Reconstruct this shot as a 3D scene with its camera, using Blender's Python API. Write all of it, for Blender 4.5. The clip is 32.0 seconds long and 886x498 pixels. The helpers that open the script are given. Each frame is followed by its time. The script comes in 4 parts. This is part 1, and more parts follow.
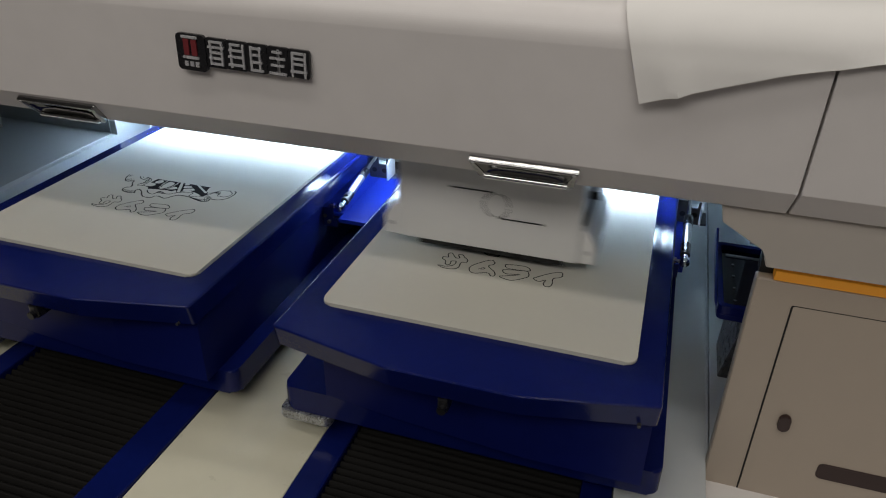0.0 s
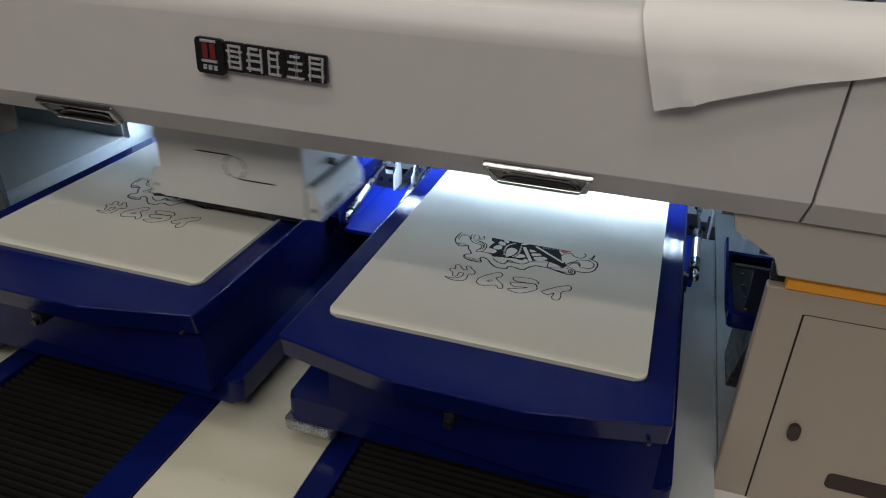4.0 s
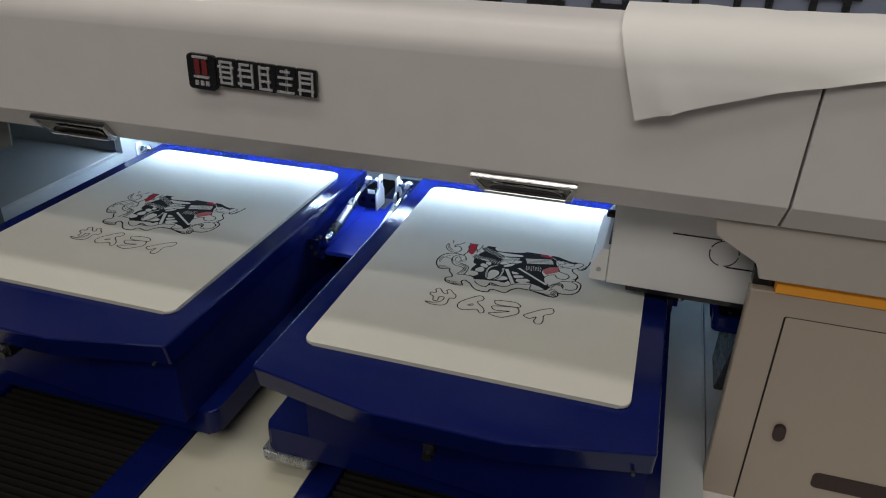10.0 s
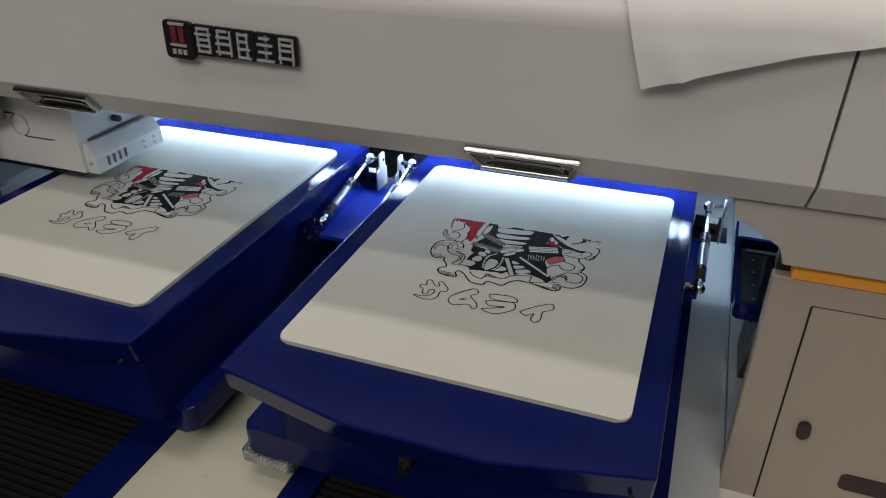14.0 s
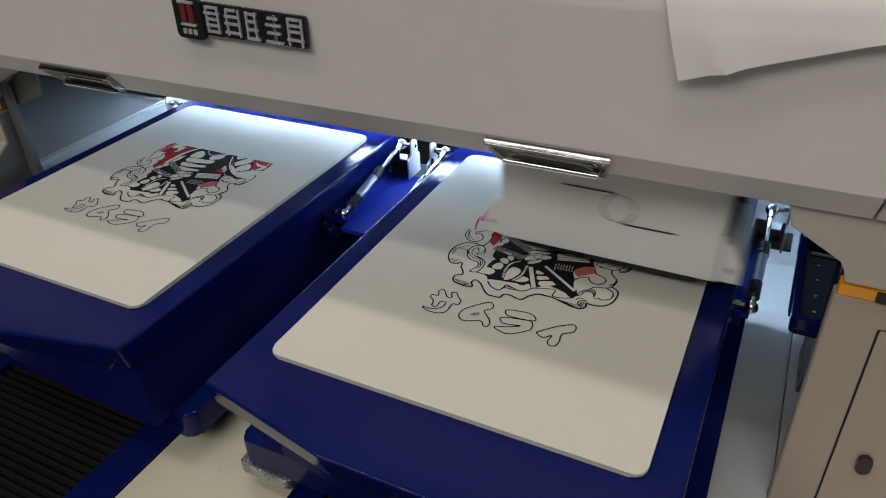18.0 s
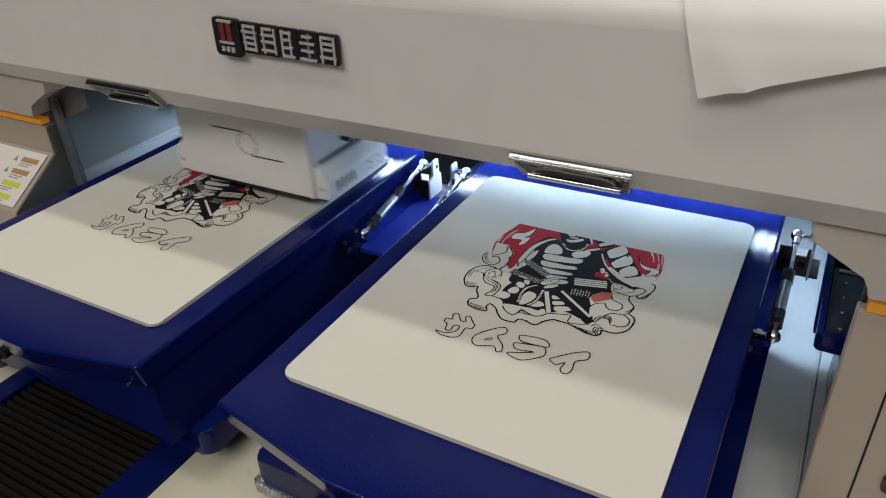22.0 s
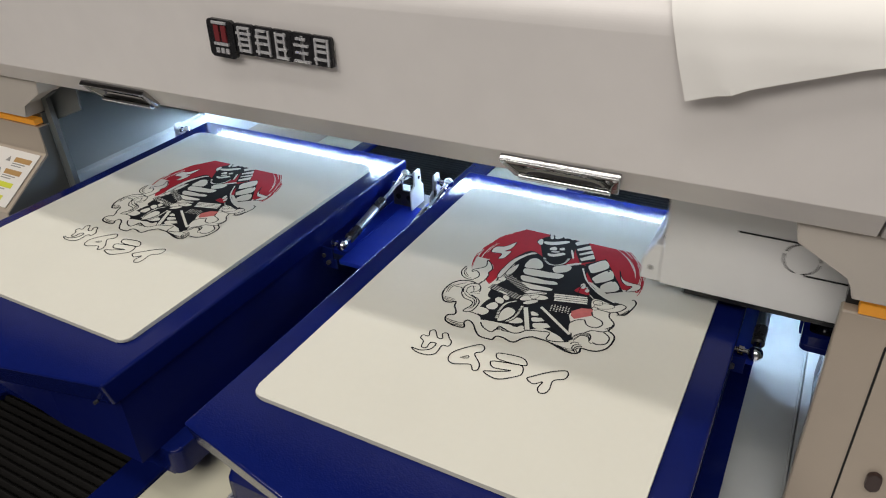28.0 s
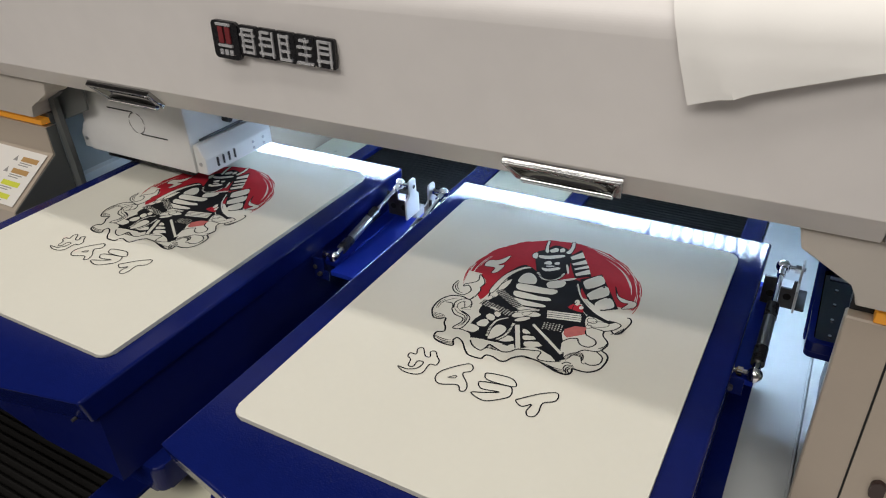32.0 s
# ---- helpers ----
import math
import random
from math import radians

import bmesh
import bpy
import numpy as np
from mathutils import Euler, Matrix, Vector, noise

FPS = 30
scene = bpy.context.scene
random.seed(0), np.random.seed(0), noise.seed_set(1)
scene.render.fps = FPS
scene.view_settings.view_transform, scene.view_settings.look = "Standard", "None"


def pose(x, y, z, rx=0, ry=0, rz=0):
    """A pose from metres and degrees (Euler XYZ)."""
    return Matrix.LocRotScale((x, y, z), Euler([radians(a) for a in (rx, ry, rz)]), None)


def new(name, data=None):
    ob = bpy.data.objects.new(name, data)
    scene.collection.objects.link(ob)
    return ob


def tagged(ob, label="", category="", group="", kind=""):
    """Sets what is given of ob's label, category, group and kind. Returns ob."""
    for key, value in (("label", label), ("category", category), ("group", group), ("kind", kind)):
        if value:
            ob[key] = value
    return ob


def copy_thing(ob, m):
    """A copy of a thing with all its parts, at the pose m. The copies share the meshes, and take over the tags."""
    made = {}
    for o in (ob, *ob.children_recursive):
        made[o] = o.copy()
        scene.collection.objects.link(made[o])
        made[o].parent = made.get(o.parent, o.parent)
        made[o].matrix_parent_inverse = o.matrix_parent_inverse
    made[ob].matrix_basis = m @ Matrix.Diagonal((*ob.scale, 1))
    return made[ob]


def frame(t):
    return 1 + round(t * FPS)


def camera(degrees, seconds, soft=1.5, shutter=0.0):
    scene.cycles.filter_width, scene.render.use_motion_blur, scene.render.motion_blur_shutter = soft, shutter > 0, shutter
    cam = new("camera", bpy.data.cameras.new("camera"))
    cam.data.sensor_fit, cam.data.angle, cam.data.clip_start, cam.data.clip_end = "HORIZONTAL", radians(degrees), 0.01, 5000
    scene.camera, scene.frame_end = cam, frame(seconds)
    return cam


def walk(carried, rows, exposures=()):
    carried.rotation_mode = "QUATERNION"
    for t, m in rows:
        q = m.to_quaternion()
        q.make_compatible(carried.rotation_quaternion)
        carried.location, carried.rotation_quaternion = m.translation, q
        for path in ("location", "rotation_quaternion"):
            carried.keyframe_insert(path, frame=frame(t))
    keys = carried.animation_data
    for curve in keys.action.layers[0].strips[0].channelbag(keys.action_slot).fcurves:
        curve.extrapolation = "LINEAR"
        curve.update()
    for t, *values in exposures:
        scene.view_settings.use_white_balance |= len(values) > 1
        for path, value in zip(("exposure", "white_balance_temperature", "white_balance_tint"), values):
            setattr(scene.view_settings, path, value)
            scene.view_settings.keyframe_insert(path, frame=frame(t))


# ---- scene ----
# A two-lane garment printer on a trade-fair floor. x runs along the hood, y into the machine, z up.
PATH = [
    (0, 0.3982, -0.7229, 1.4399, 60.585, -0.848, 17.766),
    (0.5, 0.3965, -0.7226, 1.4426, 60.423, -0.772, 17.841),
    (1, 0.3943, -0.7256, 1.4425, 60.325, -0.918, 18.183),
    (1.5, 0.3926, -0.7252, 1.4387, 60.437, -1.069, 18.007),
    (2, 0.3955, -0.7293, 1.4423, 60.721, -1.004, 17.967),
    (2.5, 0.3933, -0.7332, 1.4413, 61.076, -1.096, 18.111),
    (3, 0.3885, -0.7358, 1.4389, 61.393, -1.467, 18.106),
    (3.5, 0.3879, -0.7351, 1.4385, 61.268, -1.423, 18.226),
    (5.5, 0.3878, -0.7377, 1.4335, 61.545, -1.188, 18.476),
    (6, 0.3967, -0.7455, 1.4486, 61.436, -0.755, 18.691),
    (6.5, 0.4026, -0.7489, 1.4430, 61.688, -0.821, 18.446),
    (7, 0.4046, -0.7518, 1.4408, 62.016, -0.868, 18.136),
    (7.5, 0.4049, -0.7517, 1.4451, 62.076, -0.859, 18.189),
    (8, 0.4092, -0.7539, 1.4462, 62.101, -0.669, 18.161),
    (8.5, 0.4125, -0.7527, 1.4447, 62.273, -0.753, 18.005),
    (9, 0.4129, -0.7504, 1.4465, 62.320, -0.809, 17.775),
    (9.5, 0.4104, -0.7478, 1.4440, 62.221, -0.795, 18.033),
    (10, 0.3987, -0.7513, 1.4429, 62.279, -0.945, 17.459),
    (10.5, 0.3891, -0.7587, 1.4415, 62.355, -1.327, 16.868),
    (11, 0.3680, -0.7651, 1.4374, 61.612, -1.454, 15.835),
    (11.5, 0.3578, -0.7668, 1.4433, 62.752, -1.340, 14.323),
    (12, 0.3510, -0.7614, 1.4381, 62.363, -0.878, 14.754),
    (12.5, 0.3587, -0.7474, 1.4365, 62.140, -0.932, 15.548),
    (13, 0.3877, -0.7174, 1.4364, 61.151, -0.289, 17.848),
    (13.5, 0.4141, -0.6956, 1.4299, 60.399, 0.193, 19.262),
    (15.5, 0.4508, -0.5895, 1.4205, 57.634, 0.733, 22.628),
    (16, 0.4549, -0.5753, 1.4197, 56.795, 1.140, 23.164),
    (16.5, 0.4563, -0.5690, 1.4214, 56.504, 1.287, 23.284),
    (17, 0.4553, -0.5737, 1.4216, 56.873, 1.685, 24.346),
    (17.5, 0.4594, -0.5706, 1.4266, 56.667, 1.919, 25.555),
    (18, 0.4616, -0.5730, 1.4222, 57.143, 2.032, 26.183),
    (18.5, 0.4657, -0.5726, 1.4277, 57.141, 2.169, 27.182),
    (19, 0.4641, -0.5805, 1.4287, 57.340, 2.282, 27.896),
    (19.5, 0.4693, -0.5835, 1.4240, 58.129, 2.175, 28.226),
    (20, 0.4713, -0.5818, 1.4322, 57.724, 2.542, 28.116),
    (20.5, 0.4708, -0.5806, 1.4232, 58.335, 2.303, 28.541),
    (21, 0.4690, -0.5831, 1.4296, 57.939, 2.516, 28.264),
    (21.5, 0.4656, -0.5892, 1.4365, 57.719, 2.587, 27.777),
    (22, 0.4769, -0.5850, 1.4300, 58.372, 2.750, 28.752),
    (22.5, 0.4766, -0.5849, 1.4392, 57.960, 2.914, 27.932),
    (23, 0.4782, -0.5824, 1.4341, 58.345, 2.862, 28.119),
    (23.5, 0.4782, -0.5863, 1.4336, 58.516, 2.720, 28.152),
    (24, 0.4791, -0.5855, 1.4399, 58.280, 2.617, 28.110),
    (24.5, 0.4791, -0.5934, 1.4273, 59.185, 1.681, 28.263),
    (25, 0.4831, -0.5943, 1.4337, 58.864, 2.114, 27.985),
    (25.5, 0.4822, -0.5964, 1.4335, 59.102, 2.090, 28.181),
    (27.5, 0.4820, -0.6045, 1.4314, 59.021, 2.055, 28.428),
    (28, 0.4823, -0.5943, 1.4304, 58.732, 2.232, 28.312),
    (28.5, 0.4770, -0.5929, 1.4288, 59.223, 1.977, 28.187),
    (29, 0.4716, -0.5965, 1.4345, 58.649, 2.024, 28.233),
    (29.5, 0.4696, -0.6002, 1.4242, 59.581, 1.321, 28.332),
    (30, 0.4715, -0.5939, 1.4250, 59.119, 1.534, 28.015),
    (30.5, 0.4718, -0.5938, 1.4336, 58.302, 2.048, 27.597),
    (31, 0.4813, -0.5913, 1.4270, 58.903, 1.939, 28.252),
    (31.5, 0.4850, -0.5925, 1.4354, 58.589, 2.400, 28.649),
    (32, 0.4879, -0.5890, 1.4305, 58.883, 2.212, 29.088),
]

FEED = [(0, 0.0000), (1, -0.0043), (2, -0.0090), (3, -0.0142), (3.5, -0.0171), (5.5, -0.0298), (6, -0.0334), (7, -0.0418), (8, -0.0508), (9, -0.0597), (10, -0.0673), (11, -0.0741), (12, -0.0805), (13, -0.0869), (13.5, -0.0902), (15.5, -0.1039), (16, -0.1073), (17, -0.1147), (18, -0.1218), (19, -0.1278), (20, -0.1348), (21, -0.1426), (22, -0.1507), (23, -0.1578), (24, -0.1627), (25, -0.1681), (25.5, -0.1712), (27.5, -0.1845), (28, -0.1880), (29, -0.1952), (30, -0.2021), (31, -0.2100), (32, -0.2198)]

cam = camera(63.56, 32.0, soft=1.1, shutter=0.35)
walk(cam, [(t, pose(x, y, z, a, b, c)) for t, x, y, z, a, b, c in PATH],
     exposures=[(0, -0.86), (3, -0.84), (6, -0.94), (10, -0.93), (13, -0.85), (15, -0.65), (16, -0.53), (17, -0.75), (18, -0.62), (19, -0.45), (21, -0.17), (22, -0.36), (23, -0.27), (24, -0.09), (29, -0.05), (32, -0.08)])

# ---------------------------------------------------------------- light
world = bpy.data.worlds.new("hall_air")
scene.world = world
world.use_nodes = True
world.node_tree.nodes["Background"].inputs[0].default_value = (0.9, 0.85, 0.78, 1)
world.node_tree.nodes["Background"].inputs[1].default_value = 0.06

# Third row: added broad fill for the hood's front, not a known lamp.
LAMP_ROWS = [(-0.1, -1.15, 5.0, 0.3, 55), (-0.1, 0.56, 5.0, 0.16, 64), (-0.1, -3.7, 5.0, 2.2, 212)]
for lx, ly, length, width, watts in LAMP_ROWS:
    data = bpy.data.lights.new("hall_lamp", "AREA")
    data.shape, data.size, data.size_y, data.energy, data.color = "RECTANGLE", length, width, watts, (1.0, 0.952, 0.895)
    lamp = new("hall_lamp", data)
    lamp.matrix_world = pose(lx, ly, 4.47)

# ---------------------------------------------------------------- materials


def mat(name, base, rough=0.5, metal=0.0, vary=0.06, grain=60.0, bump=0.0, bump_scale=300.0, coat=0.0, rough_vary=0.08, spec=0.5, bump_detail=3.0, glow=None, glow_power=0.0):
    """A surface with stains at one scale, grain at a finer one and fine relief."""
    m = bpy.data.materials.new(name)
    m.use_nodes = True
    n, l = m.node_tree.nodes, m.node_tree.links
    b = n["Principled BSDF"]
    b.inputs["Metallic"].default_value = metal
    b.inputs["Coat Weight"].default_value = coat
    b.inputs["Specular IOR Level"].default_value = spec
    b.inputs["Coat Roughness"].default_value = 0.06
    tc = n.new("ShaderNodeTexCoord")
    big, fine = n.new("ShaderNodeTexNoise"), n.new("ShaderNodeTexNoise")
    big.inputs["Scale"].default_value, big.inputs["Detail"].default_value = grain / 12, 4
    fine.inputs["Scale"].default_value, fine.inputs["Detail"].default_value = grain, 6
    for t in (big, fine):
        l.new(tc.outputs["Object"], t.inputs["Vector"])
    mix = n.new("ShaderNodeMath")
    mix.operation = "MULTIPLY_ADD"
    l.new(big.outputs["Fac"], mix.inputs[0])
    mix.inputs[1].default_value = 1.4
    l.new(fine.outputs["Fac"], mix.inputs[2])
    ramp = n.new("ShaderNodeMapRange")
    ramp.inputs["From Min"].default_value, ramp.inputs["From Max"].default_value = 0.7, 1.7
    ramp.inputs["To Min"].default_value, ramp.inputs["To Max"].default_value = 1 - vary, 1 + vary
    l.new(mix.outputs[0], ramp.inputs["Value"])
    col = n.new("ShaderNodeVectorMath")
    col.operation = "SCALE"
    col.inputs[0].default_value = base
    l.new(ramp.outputs[0], col.inputs["Scale"])
    l.new(col.outputs[0], b.inputs["Base Color"])
    rr = n.new("ShaderNodeMapRange")
    rr.inputs["To Min"].default_value, rr.inputs["To Max"].default_value = max(0.02, rough - rough_vary), rough + rough_vary
    l.new(fine.outputs["Fac"], rr.inputs["Value"])
    l.new(rr.outputs[0], b.inputs["Roughness"])
    if bump:
        rel = n.new("ShaderNodeTexNoise")
        rel.inputs["Scale"].default_value, rel.inputs["Detail"].default_value = bump_scale, bump_detail
        l.new(tc.outputs["Object"], rel.inputs["Vector"])
        bp = n.new("ShaderNodeBump")
        bp.inputs["Strength"].default_value, bp.inputs["Distance"].default_value = 1.0, bump
        l.new(rel.outputs["Fac"], bp.inputs["Height"])
        l.new(bp.outputs[0], b.inputs["Normal"])
    if glow:
        b.inputs["Emission Color"].default_value = (*glow, 1)
        b.inputs["Emission Strength"].default_value = glow_power
    return m


CREAM = mat("cream_enamel", (0.79, 0.755, 0.73), 0.40, vary=0.045, grain=22, bump=0.00005, bump_scale=420, coat=0.08)
PALE = mat("pale_beige_enamel", (0.55, 0.505, 0.45), 0.4, vary=0.03, grain=30, bump=0.00004, bump_scale=600)
BEIGE = mat("beige_enamel", (0.43, 0.365, 0.295), 0.42, vary=0.03, grain=30, bump=0.00004, bump_scale=600)
BEDPAINT = mat("bed_paint", (0.62, 0.595, 0.465), 0.3, vary=0.05, grain=26, bump=0.00004, bump_scale=400)
INNER = mat("grey_white_paint", (0.60, 0.625, 0.62), 0.4, vary=0.05, grain=25, bump=0.00003, bump_scale=500)
BLUE = mat("blue_powder_coat", (0.004, 0.009, 0.088), 0.055, vary=0.12, grain=80, bump=0.00014, bump_scale=560, bump_detail=0.5, rough_vary=0.03, spec=0.22)
# Blue coat brightened in colour to carry the diodes' light on the plates.
BLUE_LIT = mat("lamp_lit_blue_coat", (0.005, 0.020, 0.28), 0.6, vary=0.06, grain=60, bump=0.00004, bump_scale=600, spec=0.1)
BLUE_DEEP = mat("deep_blue_enamel", (0.0045, 0.009, 0.092), 0.34, spec=0.10, vary=0.1, grain=60, bump=0.00005, bump_scale=400)
FABRIC = mat("white_cotton", (0.61, 0.595, 0.52), 0.9, vary=0.02, grain=120, bump=0.00012, bump_scale=1400)
SHEET = mat("thin_white_sheet", (0.90, 0.88, 0.84), 0.62, vary=0.02, grain=40, bump=0.0002, bump_scale=60)
# Darker copy of grey_white_paint; the recesses' weaker light is put into it.
RECESS = mat("dimmed_grey_white_paint", (0.40, 0.41, 0.40), 0.45, vary=0.05, grain=25, bump=0.00003, bump_scale=500)
# Grey sheet lowered in colour for the shade on the bay's left side.
GREYSHEET = mat("shaded_grey_sheet_steel", (0.12, 0.13, 0.128), 0.45, vary=0.06, grain=30, bump=0.00004, bump_scale=400)
RUBBER = mat("black_bellows", (0.0085, 0.008, 0.0075), 0.6, spec=0.08, vary=0.2, grain=60, bump=0.0001, bump_scale=300)
BLACK = mat("black_plastic", (0.012, 0.012, 0.014), 0.28, vary=0.1)
BROWN = mat("dark_brown_plastic", (0.030, 0.014, 0.012), 0.35, vary=0.1)
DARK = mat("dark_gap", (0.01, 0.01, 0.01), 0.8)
SILVER = mat("silver_lacquer", (0.80, 0.80, 0.82), 0.28, metal=0.6, vary=0.06)
CHROME = mat("polished_chrome", (0.78, 0.78, 0.78), 0.12, metal=1.0, vary=0.04, rough_vary=0.05)
# Two chrome copies darkened in colour for the handles' dark reflections.
RIMCHROME = mat("shaded_chrome", (0.40, 0.40, 0.40), 0.16, metal=1.0, vary=0.2, grain=40, bump=0.0003, bump_scale=60)
DARKCHROME = mat("shaded_pocket_chrome", (0.15, 0.15, 0.145), 0.12, metal=1.0, vary=0.15, grain=30, bump=0.0006, bump_scale=40)
STEEL = mat("brushed_steel", (0.50, 0.50, 0.51), 0.32, metal=1.0, vary=0.08, grain=120)
STEELFLECK = mat("speckled_steel", (0.36, 0.37, 0.39), 0.28, metal=0.8, vary=0.7, grain=420, bump=0.0006, bump_scale=420)
BRASS = mat("brass", (0.62, 0.47, 0.20), 0.25, metal=1.0, vary=0.08, grain=120)
STEELDARK = mat("blackened_steel", (0.10, 0.10, 0.105), 0.4, metal=0.7, vary=0.12, grain=90)
WHITEMETAL = mat("white_painted_steel", (0.80, 0.80, 0.79), 0.38, vary=0.03, grain=40, bump=0.00003, bump_scale=500)
INK_BLACK = mat("black_ink", (0.008, 0.008, 0.010), 0.8, vary=0.15, grain=200, spec=0.1)
INK_RED = mat("red_ink", (0.36, 0.016, 0.026), 0.8, vary=0.16, grain=160, spec=0.1)
INK_PINK = mat("thin_red_ink", (0.44, 0.12, 0.11), 0.8, vary=0.2, grain=160, spec=0.1)
# A faint glow is added to the orange of the sliding strip.
ORANGE = mat("faintly_glowing_orange", (0.75, 0.30, 0.02), 0.4, vary=0.04, glow=(1.0, 0.42, 0.04), glow_power=0.12)
LED = mat("cold_white_diode", (0.9, 0.95, 1.0), 0.4, glow=(0.55, 0.75, 1.0), glow_power=165.0)
LABEL_WHITE = mat("label_paper", (0.78, 0.76, 0.72), 0.5, vary=0.02)
LABEL_BROWN = mat("label_ochre", (0.45, 0.27, 0.10), 0.5, vary=0.05)
LABEL_LIME = mat("label_lime", (0.62, 0.65, 0.06), 0.5, vary=0.05)
LABEL_GREY = mat("label_print", (0.30, 0.29, 0.28), 0.6)
RED = mat("red_enamel", (0.19, 0.025, 0.03), 0.4)
HALLFLOOR = mat("grey_hall_carpet", (0.16, 0.15, 0.15), 0.95, vary=0.2, grain=40, bump=0.001, bump_scale=150)
HALLWALL = mat("hall_wall_panel", (0.30, 0.29, 0.29), 0.7, vary=0.08, grain=8)
BOARD = mat("blue_grey_board", (0.20, 0.22, 0.30), 0.5, vary=0.06, grain=10)
GLASSDARK = mat("smoked_glass", (0.006, 0.006, 0.012), 0.06, coat=0.5)

# ---------------------------------------------------------------- shape helpers


def part(name, bm, material, parent=None, label=""):
    """Link a bmesh as one mesh object, under a thing or a part."""
    me = bpy.data.meshes.new(name)
    bmesh.ops.recalc_face_normals(bm, faces=bm.faces)
    bm.to_mesh(me)
    bm.free()
    for m in material if isinstance(material, (list, tuple)) else [material]:
        me.materials.append(m)
    ob = new(name, me)
    ob.parent = parent
    if label:
        tagged(ob, label)
    return ob


def smooth(ob, angle=35):
    me = ob.data
    me.polygons.foreach_set("use_smooth", [True] * len(me.polygons))
    me.set_sharp_from_angle(angle=radians(angle))
    ob.modifiers.new("even_normals", "WEIGHTED_NORMAL").keep_sharp = True
    return ob


def thing(name, label, category, group="", kind=""):
    return tagged(new(name), label, category, group, kind)


def bevelled(bm, verts, width, segments=2):
    if width:
        edges = list({e for v in verts for e in v.link_edges})
        bmesh.ops.bevel(bm, geom=edges, offset=width, segments=segments, affect="EDGES", profile=0.6)


def box(bm, x0, x1, y0, y1, z0, z1, bevel=0.0, segments=2):
    m = Matrix.Translation(((x0 + x1) / 2, (y0 + y1) / 2, (z0 + z1) / 2)) @ Matrix.Diagonal((x1 - x0, y1 - y0, z1 - z0, 1))
    r = bmesh.ops.create_cube(bm, size=1, matrix=m)
    bevelled(bm, r["verts"], bevel, segments)
    return bm


def prism(bm, outline, axis, a, b, bevel=0.0, segments=2):
    """Extrude an outline along an axis from a to b. axis x: outline is (y, z); y: (x, z); z: (x, y)."""
    put = {"x": lambda p, s: (s, p[0], p[1]), "y": lambda p, s: (p[0], s, p[1]), "z": lambda p, s: (p[0], p[1], s)}[axis]
    lo, hi = [bm.verts.new(put(p, a)) for p in outline], [bm.verts.new(put(p, b)) for p in outline]
    bm.faces.new(lo)
    bm.faces.new(hi)
    for i in range(len(outline)):
        j = (i + 1) % len(outline)
        bm.faces.new((lo[i], lo[j], hi[j], hi[i]))
    bevelled(bm, lo + hi, bevel, segments)
    return bm


def rod(bm, p, q, r, sides=14, r2=None):
    p, q = Vector(p), Vector(q)
    d = q - p
    m = Matrix.Translation((p + q) / 2) @ d.to_track_quat("Z", "Y").to_matrix().to_4x4()
    bmesh.ops.create_cone(bm, cap_ends=True, segments=sides, radius1=r, radius2=r if r2 is None else r2, depth=d.length, matrix=m)
    return bm


def ball(bm, p, r, squash=1.0):
    bmesh.ops.create_uvsphere(bm, u_segments=14, v_segments=9, radius=r, matrix=Matrix.Translation(p) @ Matrix.Diagonal((1, 1, squash, 1)))
    return bm


def round_rect(x0, x1, y0, y1, r, n=6):
    pts = []
    for cx, cy, a in ((x1 - r, y1 - r, 0), (x0 + r, y1 - r, 90), (x0 + r, y0 + r, 180), (x1 - r, y0 + r, 270)):
        pts += [(cx + r * math.cos(radians(a + 90 * k / n)), cy + r * math.sin(radians(a + 90 * k / n))) for k in range(n + 1)]
    return pts


def ring(bm, outer, inner, axis, a, b):
    """A frame between two outlines of equal count, from a to b along an axis."""
    put = {"x": lambda p, s: (s, p[0], p[1]), "y": lambda p, s: (p[0], s, p[1]), "z": lambda p, s: (p[0], p[1], s)}[axis]
    rows = [[bm.verts.new(put(p, s)) for p in o] for o, s in ((outer, a), (outer, b), (inner, b), (inner, a))]
    n = len(outer)
    for k in range(4):
        for i in range(n):
            j = (i + 1) % n
            bm.faces.new((rows[k][i], rows[k][j], rows[(k + 1) % 4][j], rows[(k + 1) % 4][i]))
    return bm


B = bmesh.new
MID = -0.10          # the machine's middle
LANE = 0.62          # from lane to lane
BED = 0.66           # top of the machine bed
WALL_R, WALL_L = 0.545, -0.745

# ---------------------------------------------------------------- hall
tagged(part("floor", box(B(), -9, 9, -9, 9, -0.1, 0), HALLFLOOR), "grey needle-felt carpet of the exhibition hall", "floor", kind="structure")
tagged(part("ceiling", box(B(), -9, 9, -9, 9, 4.6, 4.7), HALLWALL), "grey hall ceiling with strip lights", "ceiling", kind="structure")
for nm, a in (("wall_north", (-9, 9, 8.9, 9)), ("wall_south", (-9, 9, -9, -8.9)), ("wall_east", (8.9, 9, -8.9, 8.9)), ("wall_west", (-9, -8.9, -8.9, 8.9))):
    tagged(part(nm, box(B(), *a, 0, 4.6), HALLWALL), "plain grey exhibition hall wall", "wall", kind="structure")
for lx, ly, length, width, watts in LAMP_ROWS:
    fix = thing("ceiling_light", "unseen white ceiling light, set by the light on hood and pads", "lamp", "strip lights of the hall")
    bm = B()
    box(bm, lx - length / 2 - 0.03, lx + length / 2 + 0.03, ly - width / 2 - 0.03, ly + width / 2 + 0.03, 4.52, 4.6, 0.005)
    part("housing", bm, WHITEMETAL, fix)

# ---------------------------------------------------------------- machine bed
base = thing("printer_cabinet", "cream enamelled cabinet under the printer bed", "cabinet")
